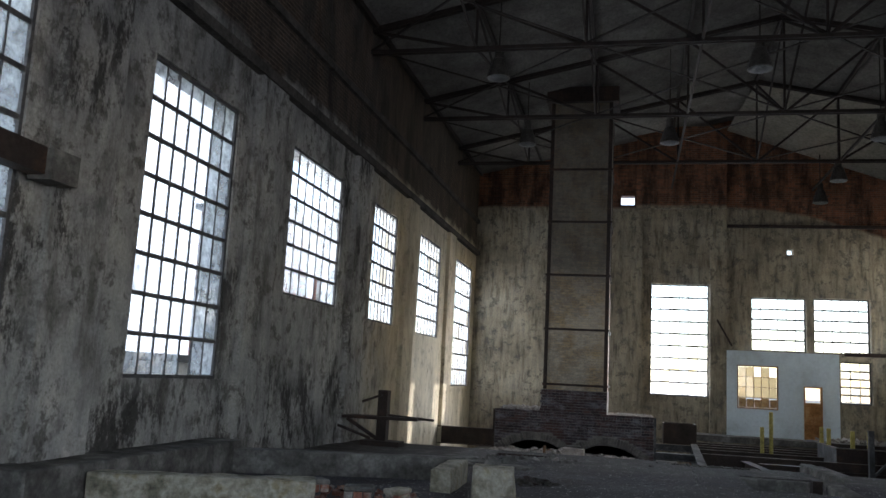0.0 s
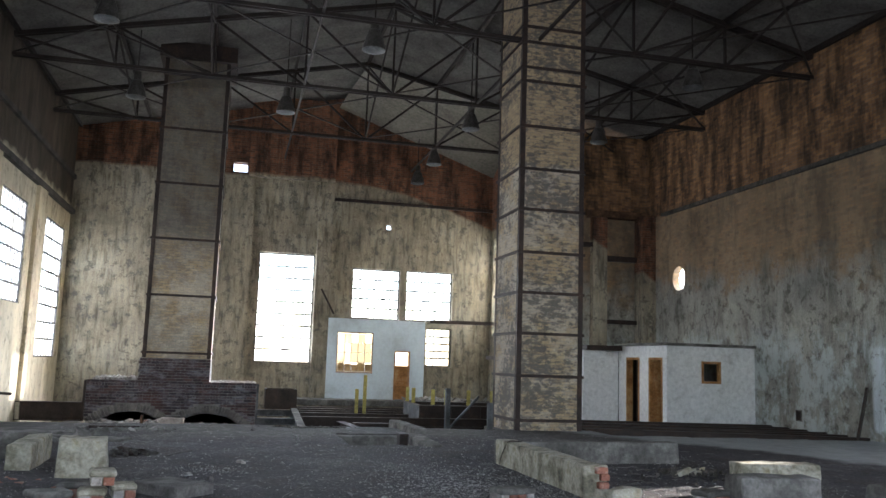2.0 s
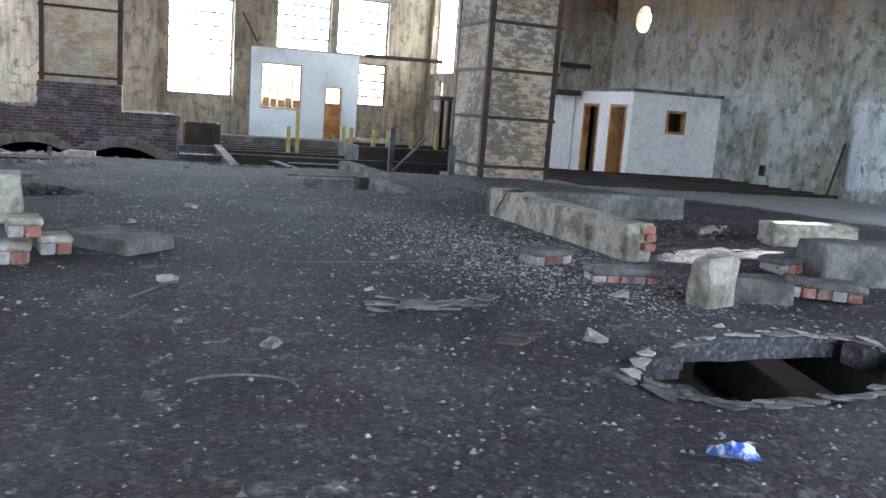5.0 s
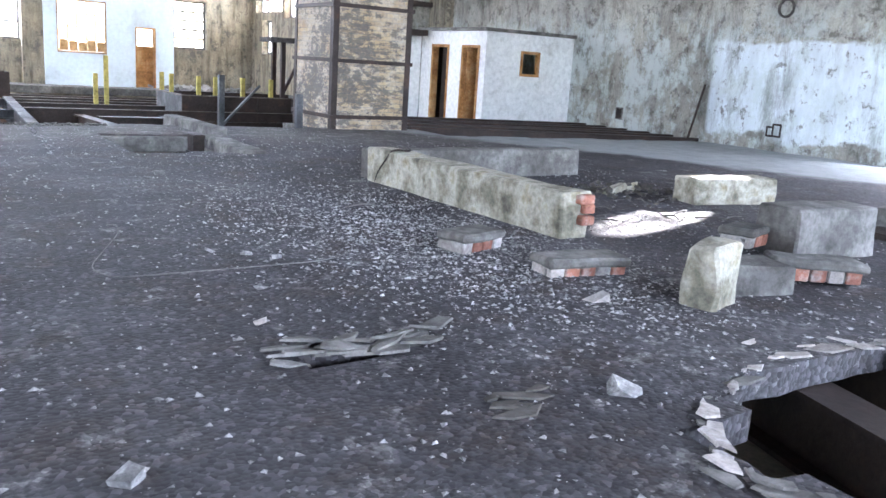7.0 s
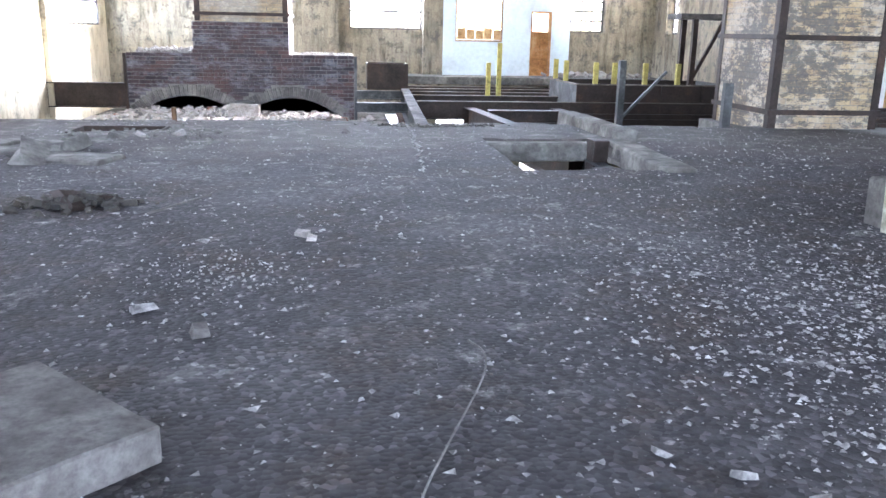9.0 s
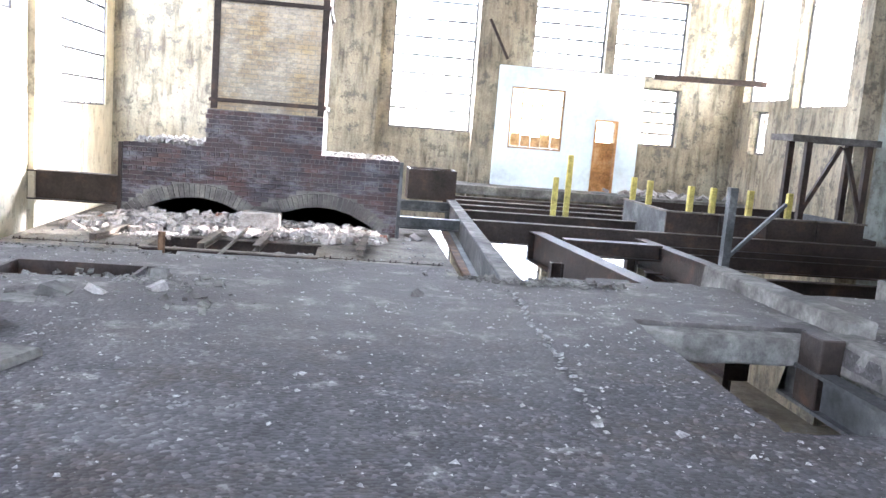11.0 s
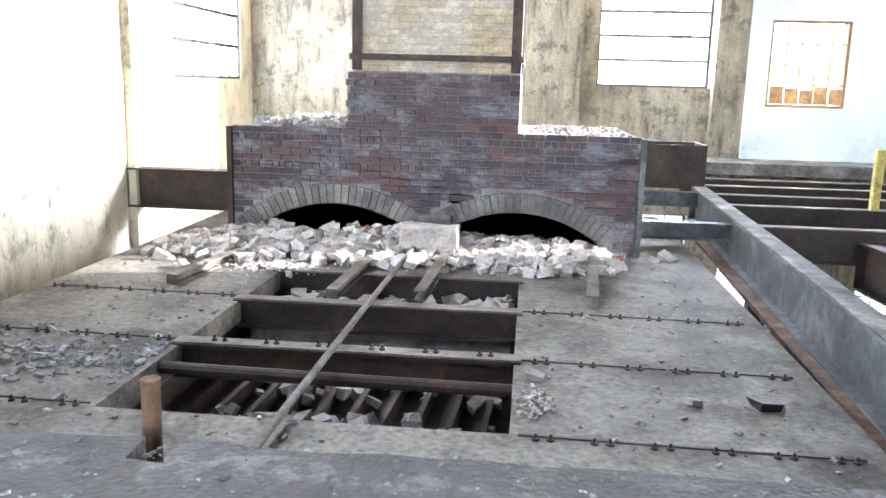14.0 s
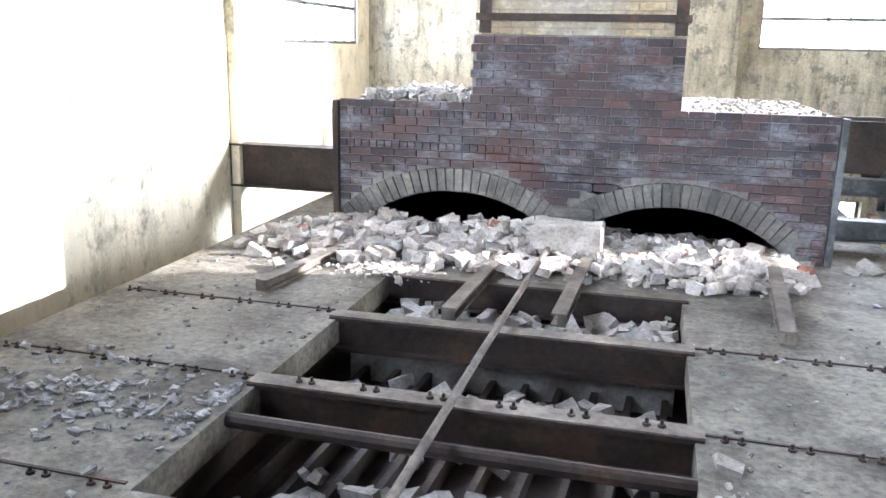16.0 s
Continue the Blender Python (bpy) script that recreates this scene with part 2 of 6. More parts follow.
def gravel_floor(name):
    """Dark bitumen and dust trodden full of chips; paler cement where it is worn through."""
    m, n, l = graph(name)
    p = position(n)
    big = noise_of(n, l, p, 0.45, 8, 0.7)
    mid = noise_of(n, l, p, 3.0, 7, 0.7)
    v = n.new("ShaderNodeTexVoronoi")
    v.inputs["Scale"].default_value = 38
    l.new(p, v.inputs["Vector"])
    base = ramp(n, l, big, [(0.3, (0.032, 0.029, 0.031)), (0.5, (0.056, 0.053, 0.057)), (0.66, (0.098, 0.096, 0.100))])
    base = mixed(n, l, ramp(n, l, noise_of(n, l, p, 1.3, 8, 0.75), [(0.50, grey(0)), (0.62, grey(0.8))]), base, (0.052, 0.041, 0.036))
    base = mixed(n, l, ramp(n, l, mid, [(0.58, grey(0)), (0.66, grey(0.8))]), base, (0.19, 0.185, 0.18))
    chip = ramp(n, l, v.outputs["Color"], [(0.3, grey(0.55)), (0.75, grey(1.15)), (0.9, grey(2.1))])
    c = mixed(n, l, 0.8, base, chip, "MULTIPLY")
    sep = n.new("ShaderNodeSeparateXYZ")
    l.new(p, sep.inputs[0])
    # cement screed laid bare towards the platform
    bare = maths(n, l, "MULTIPLY", maths(n, l, "SUBTRACT", maths(n, l, "ADD", sep.outputs[1], maths(n, l, "MULTIPLY", big, 4.0)), 17.6), 0.6, True)
    c = mixed(n, l, maths(n, l, "MULTIPLY", bare, 0.75), c, mixed(n, l, 0.8, (0.11, 0.102, 0.094), ramp(n, l, mid, [(0.3, grey(0.55)), (0.54, grey(1.0)), (0.62, grey(1.9))]), "MULTIPLY"))
    # swept cement apron by the side door
    edge = maths(n, l, "ADD", maths(n, l, "MULTIPLY", maths(n, l, "SUBTRACT", big, 0.5), 3.0), maths(n, l, "ADD", maths(n, l, "MULTIPLY", sep.outputs[1], 0.55), sep.outputs[0]))
    pale = maths(n, l, "MULTIPLY", maths(n, l, "SUBTRACT", edge, 17.6), 1.5, True)
    c = mixed(n, l, pale, c, mixed(n, l, 0.6, (0.33, 0.345, 0.34), ramp(n, l, mid, [(0.3, grey(0.6)), (0.7, grey(1.2))]), "MULTIPLY"))
    h = maths(n, l, "ADD", maths(n, l, "MULTIPLY", v.outputs["Distance"], -1.0), mid)
    return finish(m, n, l, c, 0.85, 0, h, 0.7, 0.012)


def glass_pane(name, dirt, tint=(0.75, 0.8, 0.8)):
    m, n, l = graph(name)
    p = position(n)
    out = n["Material Output"]
    clear = n.new("ShaderNodeBsdfTransparent")
    gloss = n.new("ShaderNodeBsdfGlossy")
    gloss.inputs["Roughness"].default_value = 0.05
    film = n.new("ShaderNodeBsdfTranslucent")
    film.inputs["Color"].default_value = (*tint, 1)
    mix1, mix2 = n.new("ShaderNodeMixShader"), n.new("ShaderNodeMixShader")
    fac = ramp(n, l, noise_of(n, l, p, 5.0, 6, 0.7), [(0.35, grey(dirt * 0.4)), (0.7, grey(min(1, dirt * 1.8)))])
    l.new(fac, mix1.inputs[0])
    l.new(clear.outputs[0], mix1.inputs[1])
    l.new(film.outputs[0], mix1.inputs[2])
    mix2.inputs[0].default_value = 0.05
    l.new(mix1.outputs[0], mix2.inputs[1])
    l.new(gloss.outputs[0], mix2.inputs[2])
    l.new(mix2.outputs[0], out.inputs["Surface"])
    return m


PLASTER_L, PLASTER_R, PLASTER_E = wall_plaster("plaster_windows", "left"), wall_plaster("plaster_ochre", "right"), wall_plaster("plaster_gable", "end")
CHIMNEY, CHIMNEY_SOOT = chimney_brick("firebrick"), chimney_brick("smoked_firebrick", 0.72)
FLOOR = gravel_floor("gravel_floor")
BLUE = rough_surface("pale_blue_limewash", [(0.3, (0.40, 0.45, 0.47)), (0.5, (0.60, 0.68, 0.72)), (0.7, (0.68, 0.76, 0.80))], 0.6, 9, grit=0.2)
WHITE = rough_surface("white_limewash", [(0.3, (0.55, 0.55, 0.52)), (0.42, (0.76, 0.77, 0.76)), (0.7, (0.82, 0.83, 0.82))], 1.2, 9, grit=0.42)
CONCRETE = rough_surface("concrete", [(0.3, (0.05, 0.047, 0.043)), (0.5, (0.135, 0.13, 0.118)), (0.68, (0.28, 0.27, 0.25))], 2.4, 16, bump=0.5)
SLAB = rough_surface("boiler_platform_concrete", [(0.3, (0.055, 0.048, 0.04)), (0.45, (0.125, 0.113, 0.094)), (0.6, (0.225, 0.208, 0.175)), (0.72, (0.105, 0.093, 0.078))], 1.7, 20, bump=0.7, grit=0.95)
KERB = rough_surface("mossy_concrete", [(0.3, (0.07, 0.066, 0.05)), (0.43, (0.24, 0.225, 0.165)), (0.55, (0.44, 0.415, 0.34)), (0.64, (0.30, 0.265, 0.17)), (0.74, (0.12, 0.11, 0.08))], 3.0, 18)
STEEL = rough_surface("rusted_dark_steel", [(0.3, (0.022, 0.018, 0.016)), (0.55, (0.05, 0.036, 0.030)), (0.75, (0.11, 0.06, 0.038))], 2.2, 20, 0.6, 0.3, 0.3)
STEEL_TOP = rough_surface("pale_steel", [(0.3, (0.06, 0.05, 0.042)), (0.5, (0.135, 0.115, 0.095)), (0.7, (0.23, 0.20, 0.165))], 3.0, 22, 0.75, 0.0, 0.3)
GREYSTEEL = rough_surface("grey_painted_steel", [(0.3, (0.035, 0.037, 0.038)), (0.5, (0.08, 0.086, 0.088)), (0.7, (0.20, 0.205, 0.205))], 2.2, 18, 0.6, 0.1, 0.3)
RUST = rough_surface("orange_rust", [(0.3, (0.12, 0.05, 0.025)), (0.5, (0.30, 0.12, 0.045)), (0.7, (0.40, 0.19, 0.08))], 4.0, 25, 0.85)
BROWNRUST = rough_surface("brown_rust", [(0.3, (0.03, 0.018, 0.012)), (0.5, (0.10, 0.055, 0.03)), (0.7, (0.22, 0.13, 0.07))], 3.0, 25, 0.85)
TRUSS = rough_surface("sooty_truss_steel", [(0.3, (0.014, 0.012, 0.011)), (0.6, (0.04, 0.03, 0.025))], 2.0, 15, 0.7, 0.2, 0.2)
ROOF = rough_surface("grey_roof_sheet", [(0.3, (0.085, 0.08, 0.072)), (0.5, (0.15, 0.143, 0.13)), (0.7, (0.22, 0.211, 0.192))], 0.7, 12)
SOFFIT = rough_surface("cream_board", [(0.3, (0.13, 0.12, 0.098)), (0.6, (0.20, 0.19, 0.16))], 0.5, 8)
def stained_brick(name):
    """Hard purple-brown brick: brick to brick changes, white salts in drifts, soot and redder patches."""
    m, n, l = graph(name)
    p = position(n)
    rnd = n.new("ShaderNodeObjectInfo").outputs["Random"]
    c = ramp(n, l, rnd, [(0.0, (0.030, 0.025, 0.029)), (0.35, (0.058, 0.043, 0.047)), (0.7, (0.082, 0.054, 0.054)), (1.0, (0.125, 0.074, 0.066))])
    c = mixed(n, l, ramp(n, l, noise_of(n, l, p, 0.8, 6, 0.6), [(0.52, grey(0)), (0.68, grey(0.6))]), c, (0.135, 0.065, 0.05))
    c = mixed(n, l, ramp(n, l, noise_of(n, l, p, 1.5, 8, 0.7), [(0.46, grey(0)), (0.6, grey(0.85))]), c, (0.055, 0.05, 0.058))
    salt = noise_of(n, l, scaled(n, l, p, (1.0, 1.0, 2.4)), 1.5, 10, 0.78)
    c = mixed(n, l, ramp(n, l, salt, [(0.50, grey(0)), (0.60, grey(0.55)), (0.72, grey(0.9))]), c, (0.30, 0.30, 0.33))
    fine = noise_of(n, l, p, 45, 5, 0.7)
    c = mixed(n, l, 0.7, c, ramp(n, l, fine, [(0.3, grey(0.5)), (0.55, grey(1.0)), (0.75, grey(1.6))]), "MULTIPLY")
    return finish(m, n, l, c, 0.82, 0, fine, 0.45, 0.006)


BRICK = stained_brick("purple_brown_brick")
VOUSSOIR = rough_surface("sooty_yellow_brick", [(0.3, (0.055, 0.052, 0.05)), (0.5, (0.12, 0.113, 0.105)), (0.68, (0.27, 0.255, 0.23))], 1.6, 25, 0.9, vary=0.4)
MORTAR = rough_surface("soot_mortar", [(0.3, (0.09, 0.085, 0.08)), (0.5, (0.20, 0.19, 0.175)), (0.7, (0.34, 0.32, 0.30))], 1.5, 25)
REDBRICK = rough_surface("red_brick", [(0.3, (0.20, 0.09, 0.065)), (0.5, (0.33, 0.15, 0.105)), (0.64, (0.42, 0.36, 0.32))], 6.0, 30, vary=0.5)
RUBBLE = rough_surface("lime_rubble", [(0.3, (0.19, 0.172, 0.155)), (0.5, (0.37, 0.345, 0.32)), (0.7, (0.50, 0.488, 0.475))], 3.5, 30, vary=0.6)
CHIPS = rough_surface("plaster_chips", [(0.3, (0.07, 0.068, 0.07)), (0.5, (0.24, 0.235, 0.23)), (0.66, (0.50, 0.49, 0.475))], 12.0, 40)
WOOD = rough_surface("grey_wood", [(0.3, (0.06, 0.056, 0.052)), (0.5, (0.12, 0.113, 0.106)), (0.68, (0.20, 0.19, 0.18))], 5.0, 30)
DOORWOOD = rough_surface("orange_wood", [(0.3, (0.20, 0.09, 0.03)), (0.5, (0.42, 0.21, 0.075)), (0.7, (0.55, 0.36, 0.18))], 3.0, 20)
YELLOW = rough_surface("faded_yellow_paint", [(0.3, (0.28, 0.24, 0.08)), (0.6, (0.55, 0.47, 0.14))], 6.0, 30)
FRAME = rough_surface("dark_window_steel", [(0.3, (0.05, 0.05, 0.05)), (0.6, (0.13, 0.125, 0.12))], 4.0, 25, 0.7)
ORANGEFRAME = rough_surface("rusty_window_steel", [(0.3, (0.16, 0.09, 0.04)), (0.6, (0.34, 0.20, 0.09))], 4.0, 25, 0.7)
# near-black for insides: the shade of pit, booth and hollows is its colour
DARK = rough_surface("shaded_interior", [(0.3, (0.015, 0.013, 0.012)), (0.6, (0.05, 0.035, 0.028))], 2.0, 12)
AMBERGLASS = glass_pane("amber_dusted_glass", 2.0, (0.60, 0.42, 0.19))
GLASS, DIRTY = glass_pane("window_glass", 0.35), glass_pane("dirty_glass", 0.8)
CLOUDED = glass_pane("clouded_glass", 2.5, (0.8, 0.82, 0.82))
AMBER = rough_surface("ochre_board", [(0.3, (0.30, 0.16, 0.06)), (0.6, (0.52, 0.32, 0.14))], 5.0, 22)
LAMPMETAL = rough_surface("lamp_metal", [(0.3, (0.05, 0.045, 0.04)), (0.6, (0.10, 0.095, 0.085))], 5.0, 20, 0.5, 0.4)
SOOT = rough_surface("sooty_plaster", [(0.3, (0.03, 0.028, 0.026)), (0.6, (0.10, 0.092, 0.08))], 1.5, 12)
EARTH = rough_surface("earth", [(0.3, (0.10, 0.085, 0.06)), (0.6, (0.22, 0.19, 0.14))], 0.5, 6)
CABLE = rough_surface("pale_wire", [(0.3, (0.07, 0.067, 0.064)), (0.6, (0.19, 0.183, 0.175))], 6.0, 20)

# ---- mesh helpers ----
def mesh_of(name, bm, material):
    me = bpy.data.meshes.new(name)
    bm.to_mesh(me)
    bm.free()
    me.materials.append(material)
    return me


def part(name, bm, material, parent=None, label=""):
    ob = new(name, mesh_of(name, bm, material))
    if parent is not None:
        ob.parent = parent
        ob.matrix_parent_inverse = parent.matrix_basis.inverted()
    if label:
        ob["label"] = label
    return ob


def thing(name, at, label, category, group="", kind=""):
    ob = new(name)
    ob.empty_display_size = 0.2
    ob.location = at
    return tagged(ob, label, category, group, kind)


def solid(name, bm, material, label, category, group="", kind=""):
    return tagged(part(name, bm, material), label, category, group, kind)


def box(bm, x0, x1, y0, y1, z0, z1):
    v = [bm.verts.new((x, y, z)) for z in (z0, z1) for x, y in ((x0, y0), (x1, y0), (x1, y1), (x0, y1))]
    for f in ((3, 2, 1, 0), (4, 5, 6, 7), (0, 1, 5, 4), (1, 2, 6, 5), (2, 3, 7, 6), (3, 0, 4, 7)):
        bm.faces.new([v[i] for i in f])
    return v


def bar(bm, p, q, w, h, up=(0, 0, 1)):
    """A box from p to q, w wide and h high, about its axis."""
    p, q = Vector(p), Vector(q)
    d = (q - p).normalized()
    s = d.cross(Vector(up))
    s = (Vector((1, 0, 0)) if s.length < 1e-4 else s).normalized()
    u = s.cross(d)
    v = [bm.verts.new(e + s * a * w / 2 + u * b * h / 2) for e in (p, q) for a, b in ((-1, -1), (1, -1), (1, 1), (-1, 1))]
    for f in ((0, 1, 2, 3), (7, 6, 5, 4), (0, 4, 5, 1), (1, 5, 6, 2), (2, 6, 7, 3), (3, 7, 4, 0)):
        bm.faces.new([v[i] for i in f])
    return v


def pipe(bm, pts, r, seg=8):
    rings = []
    pts = [Vector(p) for p in pts]
    for i, p in enumerate(pts):
        d = (pts[min(i + 1, len(pts) - 1)] - pts[max(i - 1, 0)]).normalized()
        s = d.cross(Vector((0.13, 0.21, 1)))
        s.normalize()
        u = s.cross(d)
        rings.append([bm.verts.new(p + r * (math.cos(a) * s + math.sin(a) * u)) for a in [2 * math.pi * k / seg for k in range(seg)]])
    for a, b in zip(rings, rings[1:]):
        for k in range(seg):
            bm.faces.new((a[k], a[(k + 1) % seg], b[(k + 1) % seg], b[k]))
    bm.faces.new(rings[0][::-1])
    bm.faces.new(rings[-1])


def bends(pts, n=6):
    """A smooth line through the points (Catmull-Rom)."""
    pts = [Vector(p) for p in pts]
    out = []
    for i in range(len(pts) - 1):
        p0, p1, p2, p3 = pts[max(i - 1, 0)], pts[i], pts[i + 1], pts[min(i + 2, len(pts) - 1)]
        for k in range(n):
            t = k / n
            out.append(0.5 * (2 * p1 + (p2 - p0) * t + (2 * p0 - 5 * p1 + 4 * p2 - p3) * t * t + (3 * p1 - p0 - 3 * p2 + p3) * t ** 3))
    return out + [pts[-1]]


def flake(bm, at, size, rng, thick=0.02, tilt=0.12, yaw=None, slim=0.7):
    """A flat broken piece of screed with an uneven outline."""
    m = Matrix.Translation(at) @ Euler((rng.uniform(-tilt, tilt), rng.uniform(-tilt, tilt), rng.uniform(0, 6.28) if yaw is None else yaw)).to_matrix().to_4x4()
    n = rng.choice((4, 5, 5))
    low, top = [], []
    for k in range(n):
        a, r = 2 * math.pi * k / n + rng.uniform(-0.3, 0.3), size * rng.uniform(0.25, 0.7)
        x, y = r * math.cos(a), slim * r * math.sin(a)
        low.append(bm.verts.new(m @ Vector((x, y, 0))))
        top.append(bm.verts.new(m @ Vector((x * 0.93, y * 0.93, thick))))
    bm.faces.new(low[::-1])
    bm.faces.new(top)
    for k in range(n):
        bm.faces.new((low[k], low[(k + 1) % n], top[(k + 1) % n], top[k]))


def lathe(bm, at, profile, seg=16):
    rings = [[bm.verts.new((at[0] + r * math.cos(2 * math.pi * k / seg), at[1] + r * math.sin(2 * math.pi * k / seg), at[2] + z)) for k in range(seg)] for r, z in profile]
    for a, b in zip(rings, rings[1:]):
        for k in range(seg):
            bm.faces.new((a[k], a[(k + 1) % seg], b[(k + 1) % seg], b[k]))
    bm.faces.new(rings[0][::-1])
    bm.faces.new(rings[-1])


def stone(bm, at, size, rng, flat=0.7):
    """A broken lump: a cube with its corners pulled about."""
    rot = Euler((rng.uniform(-0.5, 0.5), rng.uniform(-0.5, 0.5), rng.uniform(0, 6.28))).to_matrix()
    sx, sy, sz = size * rng.uniform(0.7, 1.3), size * rng.uniform(0.5, 1.0), size * flat * rng.uniform(0.6, 1.1)
    v = []
    for z in (-1, 1):
        for x, y in ((-1, -1), (1, -1), (1, 1), (-1, 1)):
            c = Vector((x * sx / 2 * rng.uniform(0.6, 1.1), y * sy / 2 * rng.uniform(0.6, 1.1), z * sz / 2 * rng.uniform(0.65, 1.1)))
            v.append(bm.verts.new(Vector(at) + rot @ c))
    for f in ((3, 2, 1, 0), (4, 5, 6, 7), (0, 1, 5, 4), (1, 2, 6, 5), (2, 3, 7, 6), (3, 0, 4, 7)):
        bm.faces.new([v[i] for i in f])


def place(axis, u, w, z):
    """Axis 'x': a wall across x, u runs along y. Axis 'y': u runs along x."""
    return (w, u, z) if axis == "x" else (u, w, z)


def wall_with_openings(name, axis, w0, w1, u0, u1, z0, z1, openings, material, label):
    """A wall between w0 and w1 thick, with real openings (u0, u1, z0, z1) through it."""
    us = sorted({u0, u1, *[o[0] for o in openings], *[o[1] for o in openings]})
    zs = sorted({z0, z1, *[o[2] for o in openings], *[o[3] for o in openings]})
    us, zs = [u for u in us if u0 <= u <= u1], [z for z in zs if z0 <= z <= z1]

    def filled(i, j):
        if not (0 <= i < len(us) - 1 and 0 <= j < len(zs) - 1):
            return False
        cu, cz = (us[i] + us[i + 1]) / 2, (zs[j] + zs[j + 1]) / 2
        return not any(o[0] < cu < o[1] and o[2] < cz < o[3] for o in openings)

    bm = bmesh.new()

    def quad(*pts):
        bm.faces.new([bm.verts.new(place(axis, u, w, z)) for u, w, z in pts])

    for i in range(len(us) - 1):
        for j in range(len(zs) - 1):
            if not filled(i, j):
                continue
            a, b, c, d = us[i], us[i + 1], zs[j], zs[j + 1]
            for w in (w0, w1):
                quad((a, w, c), (b, w, c), (b, w, d), (a, w, d))
            if not filled(i - 1, j):
                quad((a, w0, c), (a, w1, c), (a, w1, d), (a, w0, d))
            if not filled(i + 1, j):
                quad((b, w0, c), (b, w1, c), (b, w1, d), (b, w0, d))
            if not filled(i, j - 1):
                quad((a, w0, c), (b, w0, c), (b, w1, c), (a, w1, c))
            if not filled(i, j + 1):
                quad((a, w0, d), (b, w0, d), (b, w1, d), (a, w1, d))
    bmesh.ops.remove_doubles(bm, verts=bm.verts, dist=1e-5)
    bmesh.ops.recalc_face_normals(bm, faces=bm.faces)
    return solid(name, bm, material, label, "wall", kind="structure")


def steel_window(name, axis, w, u0, u1, z0, z1, cols, rows, label, missing=0.06, dirty=0.25, frame_mat=None, heavy=0, seed=1, glass=None, clear_shadow=True):
    """A steel casement: outer frame, glazing bars and single panes, some of them gone."""
    rng = random.Random(seed)
    frame_mat = frame_mat or FRAME
    win = thing(name, place(axis, (u0 + u1) / 2, w, z0), label, "window", kind="structure")

    def slab(bm, a, b, c, d, t):
        if axis == "x":
            box(bm, w - t, w + t, a, b, c, d)
        else:
            box(bm, a, b, w - t, w + t, c, d)

    bm = bmesh.new()
    f = 0.05
    slab(bm, u0, u1, z0, z0 + f, 0.035)
    slab(bm, u0, u1, z1 - f, z1, 0.035)
    slab(bm, u0, u0 + f, z0 + f, z1 - f, 0.035)
    slab(bm, u1 - f, u1, z0 + f, z1 - f, 0.035)
    part("window_frame", bm, frame_mat, win)
    du, dz = (u1 - u0 - 2 * f) / cols, (z1 - z0 - 2 * f) / rows
    for i in range(1, cols):
        bm = bmesh.new()
        u = u0 + f + i * du
        slab(bm, u - 0.011, u + 0.011, z0 + f, z1 - f, 0.016)
        part("glazing_bar", bm, frame_mat, win)
    for j in range(1, rows):
        bm = bmesh.new()
        z = z0 + f + j * dz
        t = 0.030 if heavy and j % heavy == 0 else 0.012
        slab(bm, u0 + f, u1 - f, z - t, z + t, 0.021)
        part("glazing_bar", bm, frame_mat, win)
    bm = bmesh.new()
    a, b, c, d = -du / 2 + 0.012, du / 2 - 0.012, -dz / 2 + 0.014, dz / 2 - 0.014
    v = [bm.verts.new(place(axis, *q)) for q in ((a, 0, c), (b, 0, c), (b, 0, d), (a, 0, d))]
    bm.faces.new(v)
    pane_mesh = mesh_of("pane", bm, glass or GLASS)
    dirty_mesh = pane_mesh.copy()
    dirty_mesh.materials[0] = glass or DIRTY
    for i in range(cols):
        for j in range(rows):
            if rng.random() < missing:
                continue
            o = new("pane", dirty_mesh if rng.random() < dirty else pane_mesh)
            o.parent = win
            o.matrix_parent_inverse = win.matrix_basis.inverted()
            o.location = place(axis, u0 + f + (i + 0.5) * du, w, z0 + f + (j + 0.5) * dz)
            o.rotation_euler = (rng.uniform(-0.01, 0.01), rng.uniform(-0.01, 0.01), rng.uniform(-0.01, 0.01))
            o.visible_shadow = not clear_shadow
    return win


def ibeam(bm, p, q, w, h, t=0.025):
    """A rolled joist whose top flange lies at the height of p and q."""
    p, q = Vector(p), Vector(q)
    side = (q - p).cross(Vector((0, 0, 1))).normalized()
    a, b = w / 2, t / 2
    prof = [(-a, 0), (a, 0), (a, -t), (b, -t), (b, t - h), (a, t - h), (a, -h), (-a, -h), (-a, t - h), (-b, t - h), (-b, -t), (-a, -t)]
    ends = [[bm.verts.new(e + side * u + Vector((0, 0, v))) for u, v in prof] for e in (p, q)]
    for k in range(12):
        bm.faces.new((ends[0][k], ends[1][k], ends[1][(k + 1) % 12], ends[0][(k + 1) % 12]))
    caps = [bm.faces.new(ends[0]), bm.faces.new(ends[1][::-1])]
    bmesh.ops.triangulate(bm, faces=caps)
    bmesh.ops.recalc_face_normals(bm, faces=bm.faces)


# ---- hall: plan ----
XL, XR, XS, YE, YJ, YB = -6.5, 14.74, 10.45, 34.15, 28.3, -8.0
EAVE, RIDGE_X, RIDGE_Z, DEEP = 10.2, 4.12, 12.5, -4.6
LOW = -0.74

